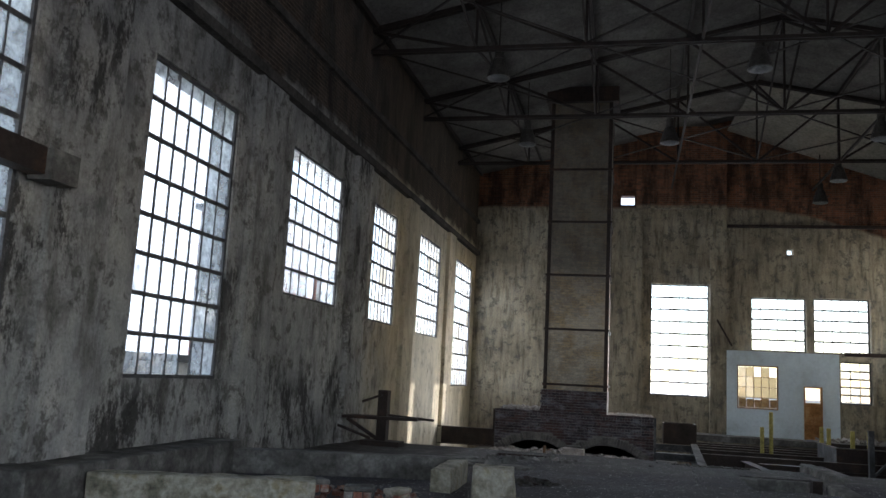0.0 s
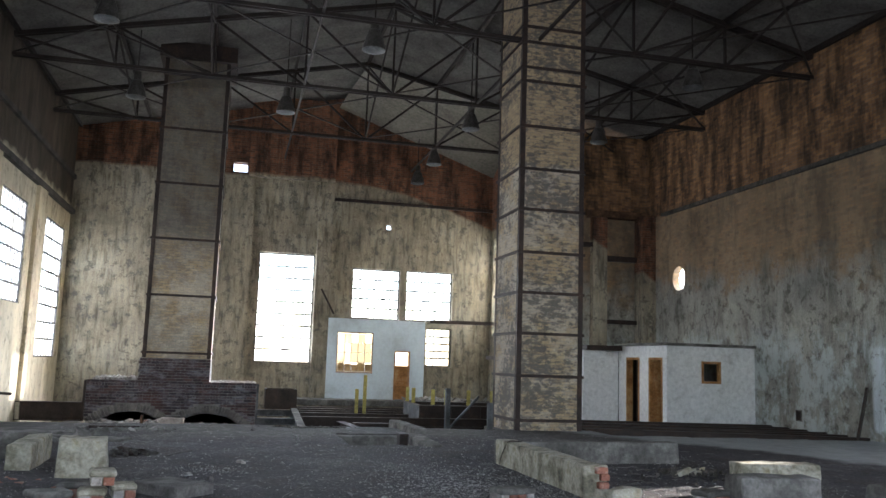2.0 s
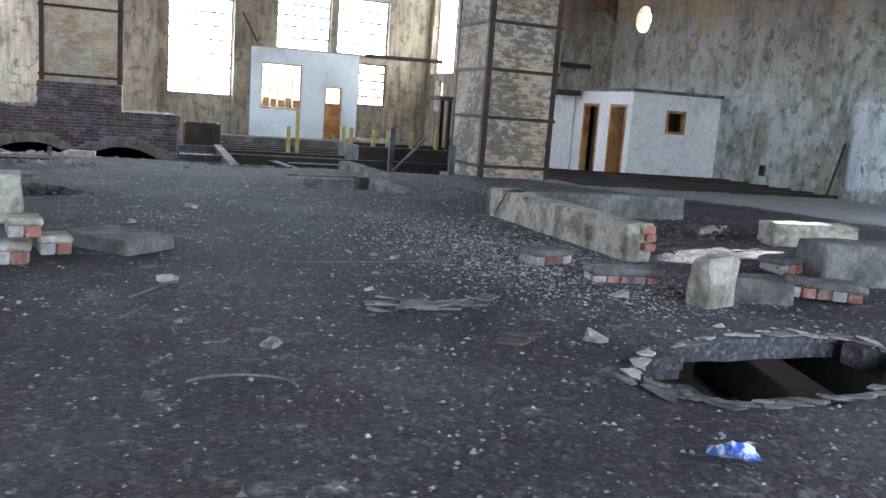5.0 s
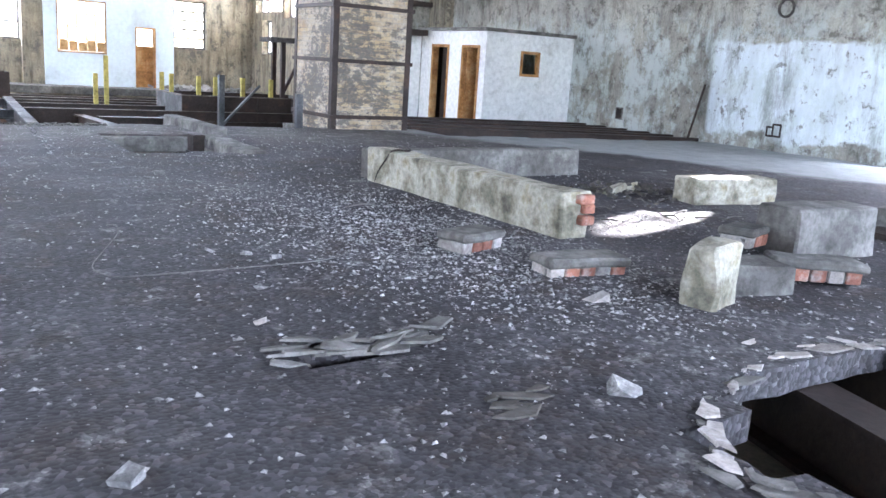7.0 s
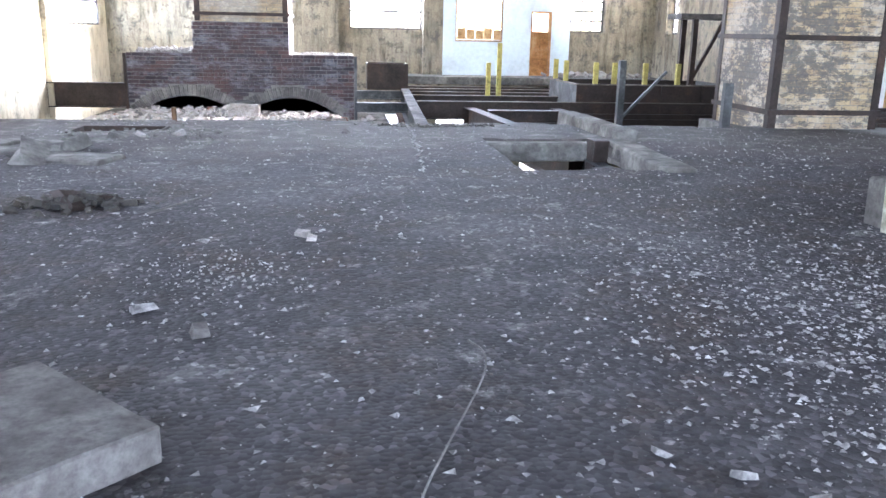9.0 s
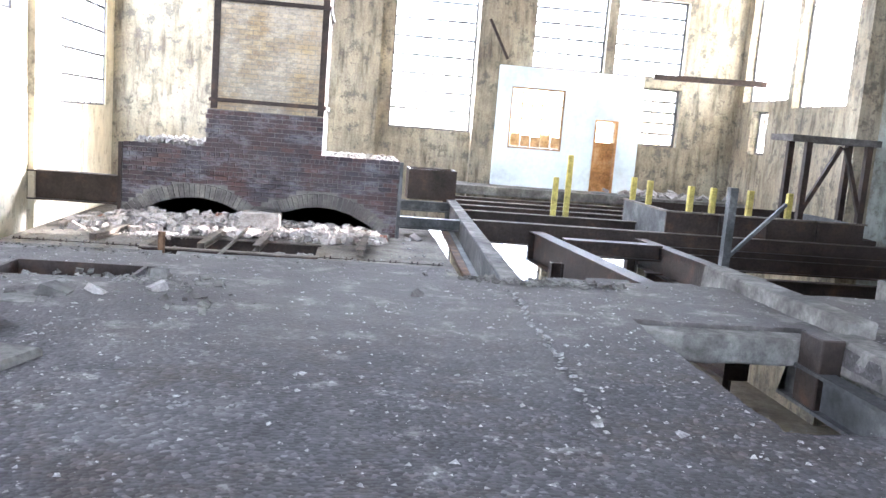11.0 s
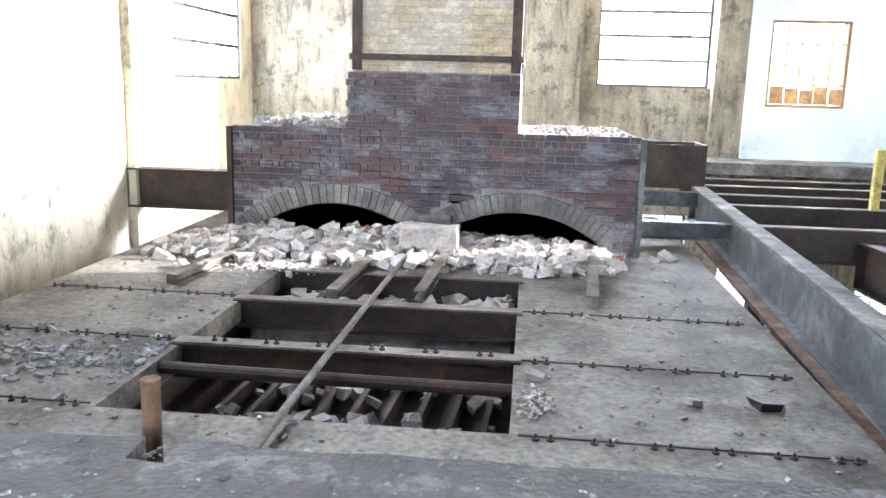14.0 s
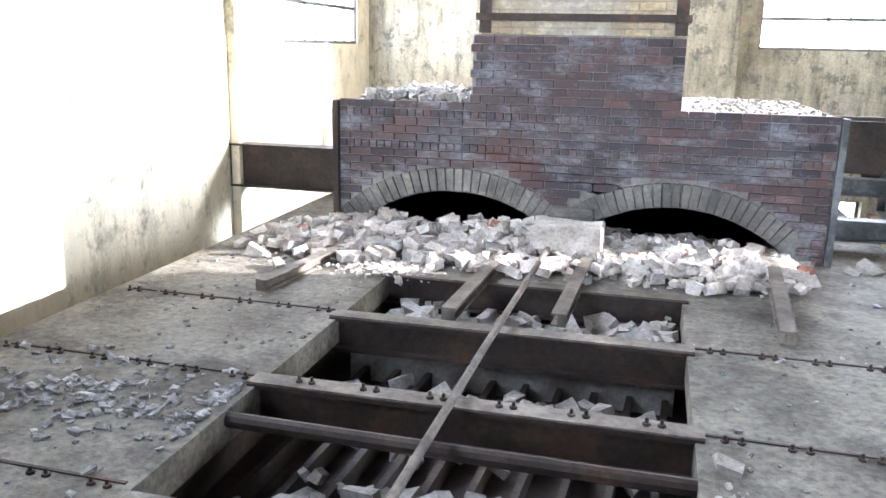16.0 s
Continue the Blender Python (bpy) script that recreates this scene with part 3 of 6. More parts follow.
LEFT_WINDOWS = [(0.6, 2.9, 1.4, 5.85), (5.1, 7.48, 1.4, 5.85), (9.78, 12.32, 1.38, 5.85), (14.65, 17.6, 3.0, 5.92), (19.97, 22.2, 2.9, 5.94),
                (24.75, 27.75, 2.85, 5.98), (30.25, 33.5, 1.23, 6.0)]
BASE_LEFT = [(y, y + 2.4, -3.6, -1.5) for y in (10.0, 20.2, 25.0, 30.2)]
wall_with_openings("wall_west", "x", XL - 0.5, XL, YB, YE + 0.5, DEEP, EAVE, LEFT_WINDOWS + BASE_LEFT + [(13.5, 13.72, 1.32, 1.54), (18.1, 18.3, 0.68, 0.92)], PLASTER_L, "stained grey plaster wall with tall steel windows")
# sixth and seventh: unseen openings added to backlight partition window and door
END_WINDOWS = [(0.69, 2.93, 1.28, 5.70), (4.50, 6.51, 3.18, 5.26), (6.78, 8.78, 3.18, 5.28), (7.69, 8.80, 1.31, 2.90), (-0.55, 0.0, 8.9, 9.3), (3.8, 5.55, 0.85, 2.72), (6.2, 7.05, -0.3, 1.95), (5.83, 6.07, 6.95, 7.18)]
BASE_END = [(x, x + 1.9, -3.7, -1.3) for x in (-5.6, -2.6, 0.8, 3.4, 6.2)]
wall_with_openings("wall_north", "y", YE, YE + 0.5, XL, XS, DEEP, EAVE, END_WINDOWS + BASE_END, PLASTER_E, "tall gable wall, streaked plaster below bare red brick")
SIDE_WINDOWS = [(28.85, 31.2, 2.5, 6.8), (31.4, 33.85, 2.7, 6.8), (32.3, 33.2, 1.3, 2.45)]
wall_with_openings("wall_side", "x", XS, XS + 0.5, YJ, YE + 0.5, DEEP, EAVE, SIDE_WINDOWS, PLASTER_E, "short plaster side wall with a tall window")
wall_with_openings("wall_return", "y", YJ, YJ + 0.5, XS + 0.5, XR + 0.5, DEEP, EAVE, [], PLASTER_R, "plaster return wall with a blind upper opening")
# the last two openings are unseen, added to let in light
RIGHT_OPEN = [(25.5, 26.35, 4.22, 5.08), (12.05, 12.95, 2.5, 3.4), (11.2, 12.62, -0.1, 2.0), (2.0, 5.0, 3.0, 6.2), (-4.0, -1.0, 3.0, 6.2)]
wall_with_openings("wall_east", "x", XR, XR + 0.5, YB, YJ, DEEP, EAVE, RIGHT_OPEN, PLASTER_R, "peeling plaster wall, ochre above and limewashed below, with bare brick at the top")
# unseen wall at the back; its openings are added for fill light
wall_with_openings("wall_south", "y", YB - 0.5, YB, XL - 0.5, XR + 0.5, DEEP, EAVE + 2.4, [(-4, -1, 1.5, 6), (1, 4, 1.5, 6), (7, 10, 1.5, 6)], PLASTER_L, "plain stained plaster wall")

# gable over the end wall
bm = bmesh.new()
prof = [(XL, EAVE), (XS, EAVE), (RIDGE_X, RIDGE_Z)]
va = [bm.verts.new((x, YE, z)) for x, z in prof]
vb = [bm.verts.new((x, YE + 0.5, z)) for x, z in prof]
bm.faces.new(va)
bm.faces.new(vb[::-1])
for k in range(3):
    bm.faces.new((va[k], va[(k + 1) % 3], vb[(k + 1) % 3], vb[k]))
bmesh.ops.recalc_face_normals(bm, faces=bm.faces)
solid("wall_gable", bm, PLASTER_E, "bare red brick gable under the roof", "wall", kind="structure")


def roof_z(x):
    s = (RIDGE_Z - EAVE) / (RIDGE_X - XL) if x < RIDGE_X else (RIDGE_Z - EAVE) / (XR - RIDGE_X)
    return RIDGE_Z - abs(x - RIDGE_X) * s


def roof_slope(name, xa, xb):
    """Corrugated sheet: ripples that run down the slope."""
    bm = bmesh.new()
    n, step = 480, (YE + 0.6 - (YB - 0.6)) / 480
    rows = []
    for k in range(n + 1):
        y = YB - 0.6 + k * step
        dz = 0.03 * (1 if k % 2 else -1)
        rows.append([bm.verts.new((x, y, roof_z(x) + dz + 0.12)) for x in (xa, xb)])
    for a, b in zip(rows, rows[1:]):
        bm.faces.new((a[0], b[0], b[1], a[1]))
    for p0, p1 in ((rows[0], rows[-1]),):
        q = [bm.verts.new(v.co + Vector((0, 0, 0.12))) for v in (p0[0], p1[0], p1[1], p0[1])]
        bm.faces.new(q)
    solid(name, bm, ROOF, "grey corrugated sheet roof seen from below", "roof", kind="structure")


roof_slope("ceiling_west", XL - 0.5, RIDGE_X)
roof_slope("ceiling_east", RIDGE_X, XR + 0.5)

# hipped cream boarding over the last bay
bm = bmesh.new()
q = [(RIDGE_X, 29.9, RIDGE_Z - 0.1), (XR, 29.9, EAVE - 0.1), (XS, YE, 10.45 - 0.9), (3.6, YE, 12.0)]
lo = [bm.verts.new(v) for v in q]
hi = [bm.verts.new((v[0], v[1], v[2] + 0.05)) for v in q]
bm.faces.new(lo[::-1])
bm.faces.new(hi)
for k in range(4):
    bm.faces.new((lo[k], lo[(k + 1) % 4], hi[(k + 1) % 4], hi[k]))
solid("ceiling_hip", bm, SOFFIT, "cream boarding that slopes to the gable", "roof", kind="structure")

# ledges, pilasters and bands
def trim(name, x0, x1, y0, y1, z0, z1, material, label):
    bm = bmesh.new()
    box(bm, x0, x1, y0, y1, z0, z1)
    return solid(name, bm, material, label, "trim", kind="structure")


trim("trim_west_low", XL, XL + 0.16, YB, YE, 6.68, 6.86, SOOT, "projecting plaster ledge above the windows")
trim("trim_west_high", XL, XL + 0.10, YB, YE, 8.05, 8.2, SOOT, "thin plaster ledge under the eaves")
trim("trim_east", XR - 0.12, XR, YB, 27.0, 7.0, 7.12, SOOT, "broken concrete band below the brick")
trim("trim_north", 3.6, XS, YE - 0.10, YE, 8.0, 8.12, STEEL, "steel tie across the gable")
trim("trim_pilaster", 2.95, 3.55, YE - 0.28, YE, LOW, 8.7, PLASTER_E, "plaster pilaster on the gable wall")
trim("trim_pilaster_wide", -0.75, 0.35, YE - 0.16, YE, LOW, 8.6, PLASTER_E, "shallow plaster pilaster")
trim("trim_gable_block", 0.06, 3.55, YE - 0.34, YE, 8.72, 12.1, PLASTER_E, "projecting red brick block on the gable")
trim("trim_pilaster_east", XR - 0.5, XR, 27.6, YJ, LOW, 7.1, PLASTER_E, "plaster pier in the corner")
for ya in (3.4, 7.9, 12.85, 18.2, 22.9, 28.5):
    trim("trim_pier", XL, XL + 0.12, ya, ya + 1.1, DEEP, 6.68, PLASTER_L, "shallow plaster pier between windows")
trim("trim_pier_return", 12.45, 13.0, YJ - 0.3, YJ, LOW, 7.0, PLASTER_E, "pale plaster pier on the return wall")
trim("trim_recess_rail", 13.0, XR - 0.5, YJ - 0.2, YJ, 5.4, 5.6, STEEL, "dark steel rail across the recess")
trim("trim_recess_sill", 13.0, XR - 0.5, YJ - 0.2, YJ, 3.1, 3.25, STEEL, "dark steel sill across the recess")
trim("trim_recess_head", 12.3, XR - 0.12, YJ - 0.4, YJ, 7.0, 7.25, BROWNRUST, "rusted beam over the recess")
trim("trim_lintel_bar", 11.0, 12.9, YJ - 0.25, YJ, 5.9, 6.05, STEEL, "rusty steel bar above the blind opening")

# ---- windows ----
for a, b, c, d in LEFT_WINDOWS[3:]:
    sky_lamp(XL - 0.56, (a + b) / 2, (c + d) / 2, b - a, d - c, (1, 0, 0), 5.5 * (b - a) * (d - c))
for a, b, c, d in END_WINDOWS[:3] + END_WINDOWS[4:5] + END_WINDOWS[7:]:
    sky_lamp((a + b) / 2, YE + 0.56, (c + d) / 2, b - a, d - c, (0, -1, 0), 7 * (b - a) * (d - c))
# fill lamps in the added, unseen south openings
for a, b, c, d in [(-4, -1, 1.5, 6), (1, 4, 1.5, 6), (7, 10, 1.5, 6)]:
    sky_lamp((a + b) / 2, YB - 0.56, (c + d) / 2, b - a, d - c, (0, 1, 0), 7 * (b - a) * (d - c))
# fill lamps in the two unseen east openings, brightening the window wall
for a, b, c, d in RIGHT_OPEN[3:]:
    sky_lamp(XR + 0.56, (a + b) / 2, (c + d) / 2, b - a, d - c, (-1, 0, 0), 10.5 * (b - a) * (d - c))
# extra narrow lamp for the sun-bright tall end window, thrown across onto the window wall
glare = sky_lamp(1.81, YE + 0.56, 3.5, 2.2, 4.4, (-1, -0.9, -0.5), 118)
glare.data.spread = radians(65)
sky_lamp(XR + 0.56, 11.9, 0.95, 1.4, 2.0, (-1, 0, 0), 25)
for y, z in ((25.92, 4.65), (12.5, 2.95)):
    sky_lamp(XR + 0.56, y, z, 0.85, 0.85, (-1, 0, 0), 7)
for k, (a, b, c, d) in enumerate(LEFT_WINDOWS):
    steel_window("window_%d" % (k + 1), "x", XL - 0.07, a, b, c, d, 7, 8 if d - c > 3.5 else 6, "tall steel window with many small panes, some broken", 0.05, 0.3, seed=k, heavy=1)
for k, (a, b, c, d) in enumerate(END_WINDOWS[:4]):
    steel_window("window_%d" % (k + 11), "y", YE + 0.25, a, b, c, d, 6 if b - a > 1.5 else 3, 9 if d - c > 3 else 5, "bright steel window with broken panes", 0.25, 0.4, seed=20 + k, heavy=1)
# all panes clouded and shadow-casting, to hold back direct sun patches
for k, (a, b, c, d) in enumerate(SIDE_WINDOWS):
    steel_window("window_%d" % (k + 61), "x", XS + 0.25, a, b, c, d, 5, 7, "tall steel window in the side wall, panes clouded against direct sun", 0.02, 1.0, seed=30 + k, clear_shadow=False)
for k, (a, b, c, d) in enumerate(BASE_END):
    steel_window("window_%d" % (k + 21), "y", YE + 0.25, a, b, c, d, 5, 6, "basement steel window below the floor", 0.15, 0.5, seed=40 + k)
for k, (a, b, c, d) in enumerate(BASE_LEFT):
    steel_window("window_%d" % (k + 31), "x", XL - 0.28, a, b, c, d, 5, 6, "basement steel window below the floor", 0.15, 0.5, seed=50 + k)


def round_window(name, y, z, r, dusty=False):
    """Round vent: a plaster ring closes the square opening down to a circle."""
    vent = thing(name, (XR, y, z - r), "round window opening with a white rim", "window", kind="structure")
    bm = bmesh.new()
    seg, half = 28, 0.475
    for x0, x1 in ((XR - 0.03, XR + 0.5),):
        inner, outer = [], []
        for k in range(seg):
            a = 2 * math.pi * k / seg
            c, s = math.cos(a), math.sin(a)
            m = half / max(abs(c), abs(s))
            inner.append([bm.verts.new((x, y + r * c, z + r * s)) for x in (x0, x1)])
            outer.append([bm.verts.new((x, y + m * c, z + m * s)) for x in (x0, x1)])
        for k in range(seg):
            j = (k + 1) % seg
            bm.faces.new((inner[k][0], outer[k][0], outer[j][0], inner[j][0]))
            bm.faces.new((inner[k][1], inner[j][1], outer[j][1], outer[k][1]))
            bm.faces.new((inner[k][0], inner[j][0], inner[j][1], inner[k][1]))
            bm.faces.new((outer[k][0], outer[k][1], outer[j][1], outer[j][0]))
    part("rim", bm, PLASTER_R, vent)
    bm = bmesh.new()
    bar(bm, (XR + 0.2, y, z - r), (XR + 0.2, y, z + r), 0.03, 0.03)
    bar(bm, (XR + 0.2, y - r, z), (XR + 0.2, y + r, z), 0.03, 0.03)
    part("glazing_cross", bm, FRAME, vent)
    # added pane that diffuses the sun and keeps its splash off the platform
    if dusty:
        bm = bmesh.new()
        bm.faces.new([bm.verts.new((XR + 0.22, y + r * math.cos(k * math.pi / 14), z + r * math.sin(k * math.pi / 14))) for k in range(28)])
        part("pane", bm, CLOUDED, vent, "clouded white glass added against the sun")


round_window("window_18", 25.92, 4.65, 0.42, True)
round_window("window_19", 12.5, 2.95, 0.42)

# ---- floors ----
def floor_with_holes(name, x0, x1, y0, y1, z0, z1, holes, material, label):
    us = sorted({x0, x1, *[h[0] for h in holes], *[h[1] for h in holes]})
    ws = sorted({y0, y1, *[h[2] for h in holes], *[h[3] for h in holes]})

    def filled(i, j):
        if not (0 <= i < len(us) - 1 and 0 <= j < len(ws) - 1):
            return False
        cx, cy = (us[i] + us[i + 1]) / 2, (ws[j] + ws[j + 1]) / 2
        return not any(h[0] < cx < h[1] and h[2] < cy < h[3] for h in holes)

    bm = bmesh.new()

    def quad(*pts):
        bm.faces.new([bm.verts.new(p) for p in pts])

    for i in range(len(us) - 1):
        for j in range(len(ws) - 1):
            if not filled(i, j):
                continue
            a, b, c, d = us[i], us[i + 1], ws[j], ws[j + 1]
            for z in (z0, z1):
                quad((a, c, z), (b, c, z), (b, d, z), (a, d, z))
            if not filled(i - 1, j):
                quad((a, c, z0), (a, d, z0), (a, d, z1), (a, c, z1))
            if not filled(i + 1, j):
                quad((b, c, z0), (b, d, z0), (b, d, z1), (b, c, z1))
            if not filled(i, j - 1):
                quad((a, c, z0), (b, c, z0), (b, c, z1), (a, c, z1))
            if not filled(i, j + 1):
                quad((a, d, z0), (b, d, z0), (b, d, z1), (a, d, z1))
    bmesh.ops.remove_doubles(bm, verts=bm.verts, dist=1e-5)
    bmesh.ops.recalc_face_normals(bm, faces=bm.faces)
    return solid(name, bm, material, label, "floor", kind="structure")


def upper_floor():
    """The main slab: one sheet with ragged broken edges and holes knocked through it."""
    cell, ox, oy = 0.14, XL, YB
    nx, ny = int((XR - XL) / cell) + 1, int((19.6 - YB) / cell) + 1

    def there(x, y):
        w = 0.13 * noise.noise((x * 2.3, y * 2.3, 0.0)) + 0.06 * noise.noise((x * 7, y * 7, 3.0))
        if x < 0.85:
            edge = 19.28
        elif x < 1.8:
            edge = 18.9
        elif x < 3.7:
            edge = 19.25
        elif x < 8.4:
            edge = 18.95
        else:
            edge = 17.75 - (x - 8.4) * 0.1
        if y > edge + w * 0.7:
            return False
        if 2.0 < x < 3.45 and 15.15 + w * 0.6 < y < 17.5:
            return False
        if -2.85 < x < -1.78 and 17.75 < y < 18.42:
            return False
        if ((x - 3.0) / 1.0) ** 2 + ((y - 6.2 - 0.2 * (x - 3.0)) / 0.5) ** 2 < 1.0 + 4.0 * w:
            return False
        if 1.02 < x < 1.72 and abs(y - 7.66 - 0.05 * math.sin(9 * x)) < 0.07 + 0.3 * w:
            return False
        return True

    def height(x, y):
        h = 0.014 * noise.noise((x * 0.9, y * 0.9, 7.0)) + 0.006 * noise.noise((x * 3.5, y * 3.5, 1.0))
        for hx, hy, hh, r in ((2.6, 7.7, 0.03, 1.2), (-3.5, 11.0, 0.05, 1.4), (-2.0, 17.6, 0.04, 0.7)):
            h += hh * math.exp(-((x - hx) ** 2 + (y - hy) ** 2) / (r * r))
        return h

    verts, faces, index = [], [], {}

    def vid(i, j, low):
        key = (i, j, low)
        if key not in index:
            x, y = ox + i * cell, oy + j * cell
            jx = 0.045 * noise.noise((x * 9, y * 9, 11.0)) if 0 < i < nx else 0
            jy = 0.045 * noise.noise((x * 9, y * 9, 17.0))
            index[key] = len(verts)
            verts.append((min(x + jx, XR), y + jy, -0.13 if low else height(x, y)))
        return index[key]

    ok = [[there(ox + (i + 0.5) * cell, oy + (j + 0.5) * cell) for j in range(ny)] for i in range(nx)]
    for i in range(nx):
        for j in range(ny):
            if not ok[i][j]:
                continue
            faces.append((vid(i, j, 0), vid(i + 1, j, 0), vid(i + 1, j + 1, 0), vid(i, j + 1, 0)))
            faces.append((vid(i, j, 1), vid(i, j + 1, 1), vid(i + 1, j + 1, 1), vid(i + 1, j, 1)))
            for di, dj, a, b in ((-1, 0, (i, j + 1), (i, j)), (1, 0, (i + 1, j), (i + 1, j + 1)), (0, -1, (i, j), (i + 1, j)), (0, 1, (i + 1, j + 1), (i, j + 1))):
                p, r = i + di, j + dj
                if not (0 <= p < nx and 0 <= r < ny) or not ok[p][r]:
                    faces.append((vid(*a, 0), vid(*a, 1), vid(*b, 1), vid(*b, 0)))
    me = bpy.data.meshes.new("floor")
    me.from_pydata(verts, [], faces)
    me.materials.append(FLOOR)
    tagged(new("floor", me), "dark gritty floor slab with broken edges and holes", "floor", kind="structure")
    return there, height


floor_there, floor_height = upper_floor()
PIT = (-3.15, -0.65, 21.25, 25.1)
floor_with_holes("floor_platform", -5.15, 1.45, 19.0, 30.0, LOW - 0.2, LOW, [PIT], SLAB, "worn concrete boiler platform with an open pit")
# pit bottom and sides take the near-black, so their shade is painted in
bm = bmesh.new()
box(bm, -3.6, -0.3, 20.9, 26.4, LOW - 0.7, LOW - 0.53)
solid("floor_pit", bm, DARK, "near-black bottom of the ash pit", "floor", kind="structure")
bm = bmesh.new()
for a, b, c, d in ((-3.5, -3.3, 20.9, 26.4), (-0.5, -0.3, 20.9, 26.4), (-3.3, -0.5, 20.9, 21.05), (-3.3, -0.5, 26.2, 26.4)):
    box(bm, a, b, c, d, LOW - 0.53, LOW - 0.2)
solid("wall_pit", bm, DARK, "near-black side walls of the ash pit", "wall", kind="structure")
trim("floor_far", 2.3, XS, 32.6, YE, -0.28, -0.06, CONCRETE, "dusty concrete strip before the partition")
trim("floor_booth", 11.7, XR, 21.4, YJ, -0.36, -0.16, CONCRETE, "concrete floor under the booth")
bm = bmesh.new()
box(bm, -900, 900, -900, 900, DEEP - 0.4, DEEP)
solid("ground", bm, EARTH, "bare earth on the lower level and outside", "ground", kind="structure")

# ---- roof trusses ----
def truss(y):
    t = thing("roof_truss", (RIDGE_X, y, 9.5), "dark riveted steel lattice roof truss", "truss", "roof trusses")
    zc = 9.52
    for name, ends in (("bottom_chord", [((XL, y, zc), (XR, y, zc))]), ("rafter", [((XL, y, EAVE - 0.1), (RIDGE_X, y, RIDGE_Z - 0.08))]), ("rafter", [((XR, y, EAVE - 0.1), (RIDGE_X, y, RIDGE_Z - 0.08))])):
        bm = bmesh.new()
        for p, q in ends:
            for o in (-0.07, 0.07):
                bar(bm, Vector(p) + Vector((0, o, 0)), Vector(q) + Vector((0, o, 0)), 0.05, 0.12 if name == "rafter" else 0.09)
        part(name, bm, TRUSS, t)
    n = 8
    xs = [XL + (XR - XL) * k / n for k in range(n + 1)]
    for k in range(1, n):
        bm = bmesh.new()
        bar(bm, (xs[k], y, zc), (xs[k], y, roof_z(xs[k]) - 0.1), 0.06, 0.06)
        part("post", bm, TRUSS, t)
    for k in range(n):
        a, b = (xs[k], xs[k + 1]) if k < n / 2 else (xs[k + 1], xs[k])
        bm = bmesh.new()
        bar(bm, (b, y, zc), (a, y, roof_z(a) - 0.12), 0.05, 0.07)
        part("diagonal", bm, TRUSS, t)
    return t


TRUSS_Y = [29.7, 24.3, 18.9, 13.5, 8.1, 2.7, -2.7]
first = truss(TRUSS_Y[0])
for y in TRUSS_Y[1:]:
    copy_thing(first, Matrix.Translation((RIDGE_X, y, 9.5)))
for x in (XL + 0.1, -3.85, -1.2, 1.45, RIDGE_X, 6.8, 9.45, 12.1, XR - 0.1):
    bm = bmesh.new()
    bar(bm, (x, YB, roof_z(x) - 0.01), (x, YE, roof_z(x) - 0.01), 0.09, 0.14)
    solid("purlin", bm, TRUSS, "dark steel purlin under the roof sheets", "beam", "purlins")
for x in (-3.85, -1.2, RIDGE_X, 9.45, 12.1):
    for a, b in zip(TRUSS_Y, TRUSS_Y[1:]):
        br = thing("roof_brace", (x, (a + b) / 2, 9.5), "crossed steel bracing between two trusses", "brace", "roof bracing")
        for p, q in (((x, a, 9.55), (x, b, roof_z(x) - 0.2)), ((x, b, 9.55), (x, a, roof_z(x) - 0.2))):
            bm = bmesh.new()
            bar(bm, p, q, 0.05, 0.06)
            part("diagonal", bm, TRUSS, br)
bm = bmesh.new()
for x in (1.45, 6.8):
    bar(bm, (x, YB, 9.55), (x, YE, 9.55), 0.06, 0.08)
    solid("tie_beam", bm, TRUSS, "long steel tie along the trusses", "beam", "roof ties")
    bm = bmesh.new()
bm.free()


for a, b in zip(TRUSS_Y, TRUSS_Y[1:]):
    for x0, x1 in ((XL, -1.2), (-1.2, RIDGE_X), (RIDGE_X, 9.45), (9.45, XR)):
        br = thing("roof_brace", ((x0 + x1) / 2, (a + b) / 2, 9.5), "flat crossed wind bracing between two trusses", "brace", "roof bracing")
        for p, q in (((x0, a, 9.58), (x1, b, 9.58)), ((x0, b, 9.6), (x1, a, 9.6))):
            bm = bmesh.new()
            bar(bm, p, q, 0.05, 0.03)
            part("diagonal", bm, TRUSS, br)


def high_bay_lamp(x, y, z):
    lamp = thing("high_bay_lamp", (x, y, z), "unlit bell-shaped metal high-bay lamp hung from the truss", "lamp", "high-bay lamps")
    bm = bmesh.new()
    lathe(bm, (x, y, z), [(0.29, 0.0), (0.285, 0.05), (0.22, 0.28), (0.15, 0.48), (0.11, 0.52), (0.11, 0.76), (0.07, 0.8)])
    part("shade", bm, LAMPMETAL, lamp)
    bm = bmesh.new()
    lathe(bm, (x, y, z - 0.05), [(0.10, 0.0), (0.24, 0.03), (0.27, 0.05)])
    part("lens", bm, GREYSTEEL, lamp, "dull glass lens")
    bm = bmesh.new()
    bar(bm, (x, y, z + 0.79), (x, y, 12.4), 0.03, 0.03)
    part("rod", bm, TRUSS, lamp)
    return lamp


lamp0 = high_bay_lamp(-3.35, 19.4, 8.95)
for x, y in ((-3.35, 25.3), (2.75, 19.3), (1.0, 25.3), (6.85, 30.2), (6.85, 25.1), (7.0, 33.8), (11.3, 19.2), (-3.35, 13.6), (11.3, 25.1)):
    copy_thing(lamp0, Matrix.Translation((x, y, 8.95)))

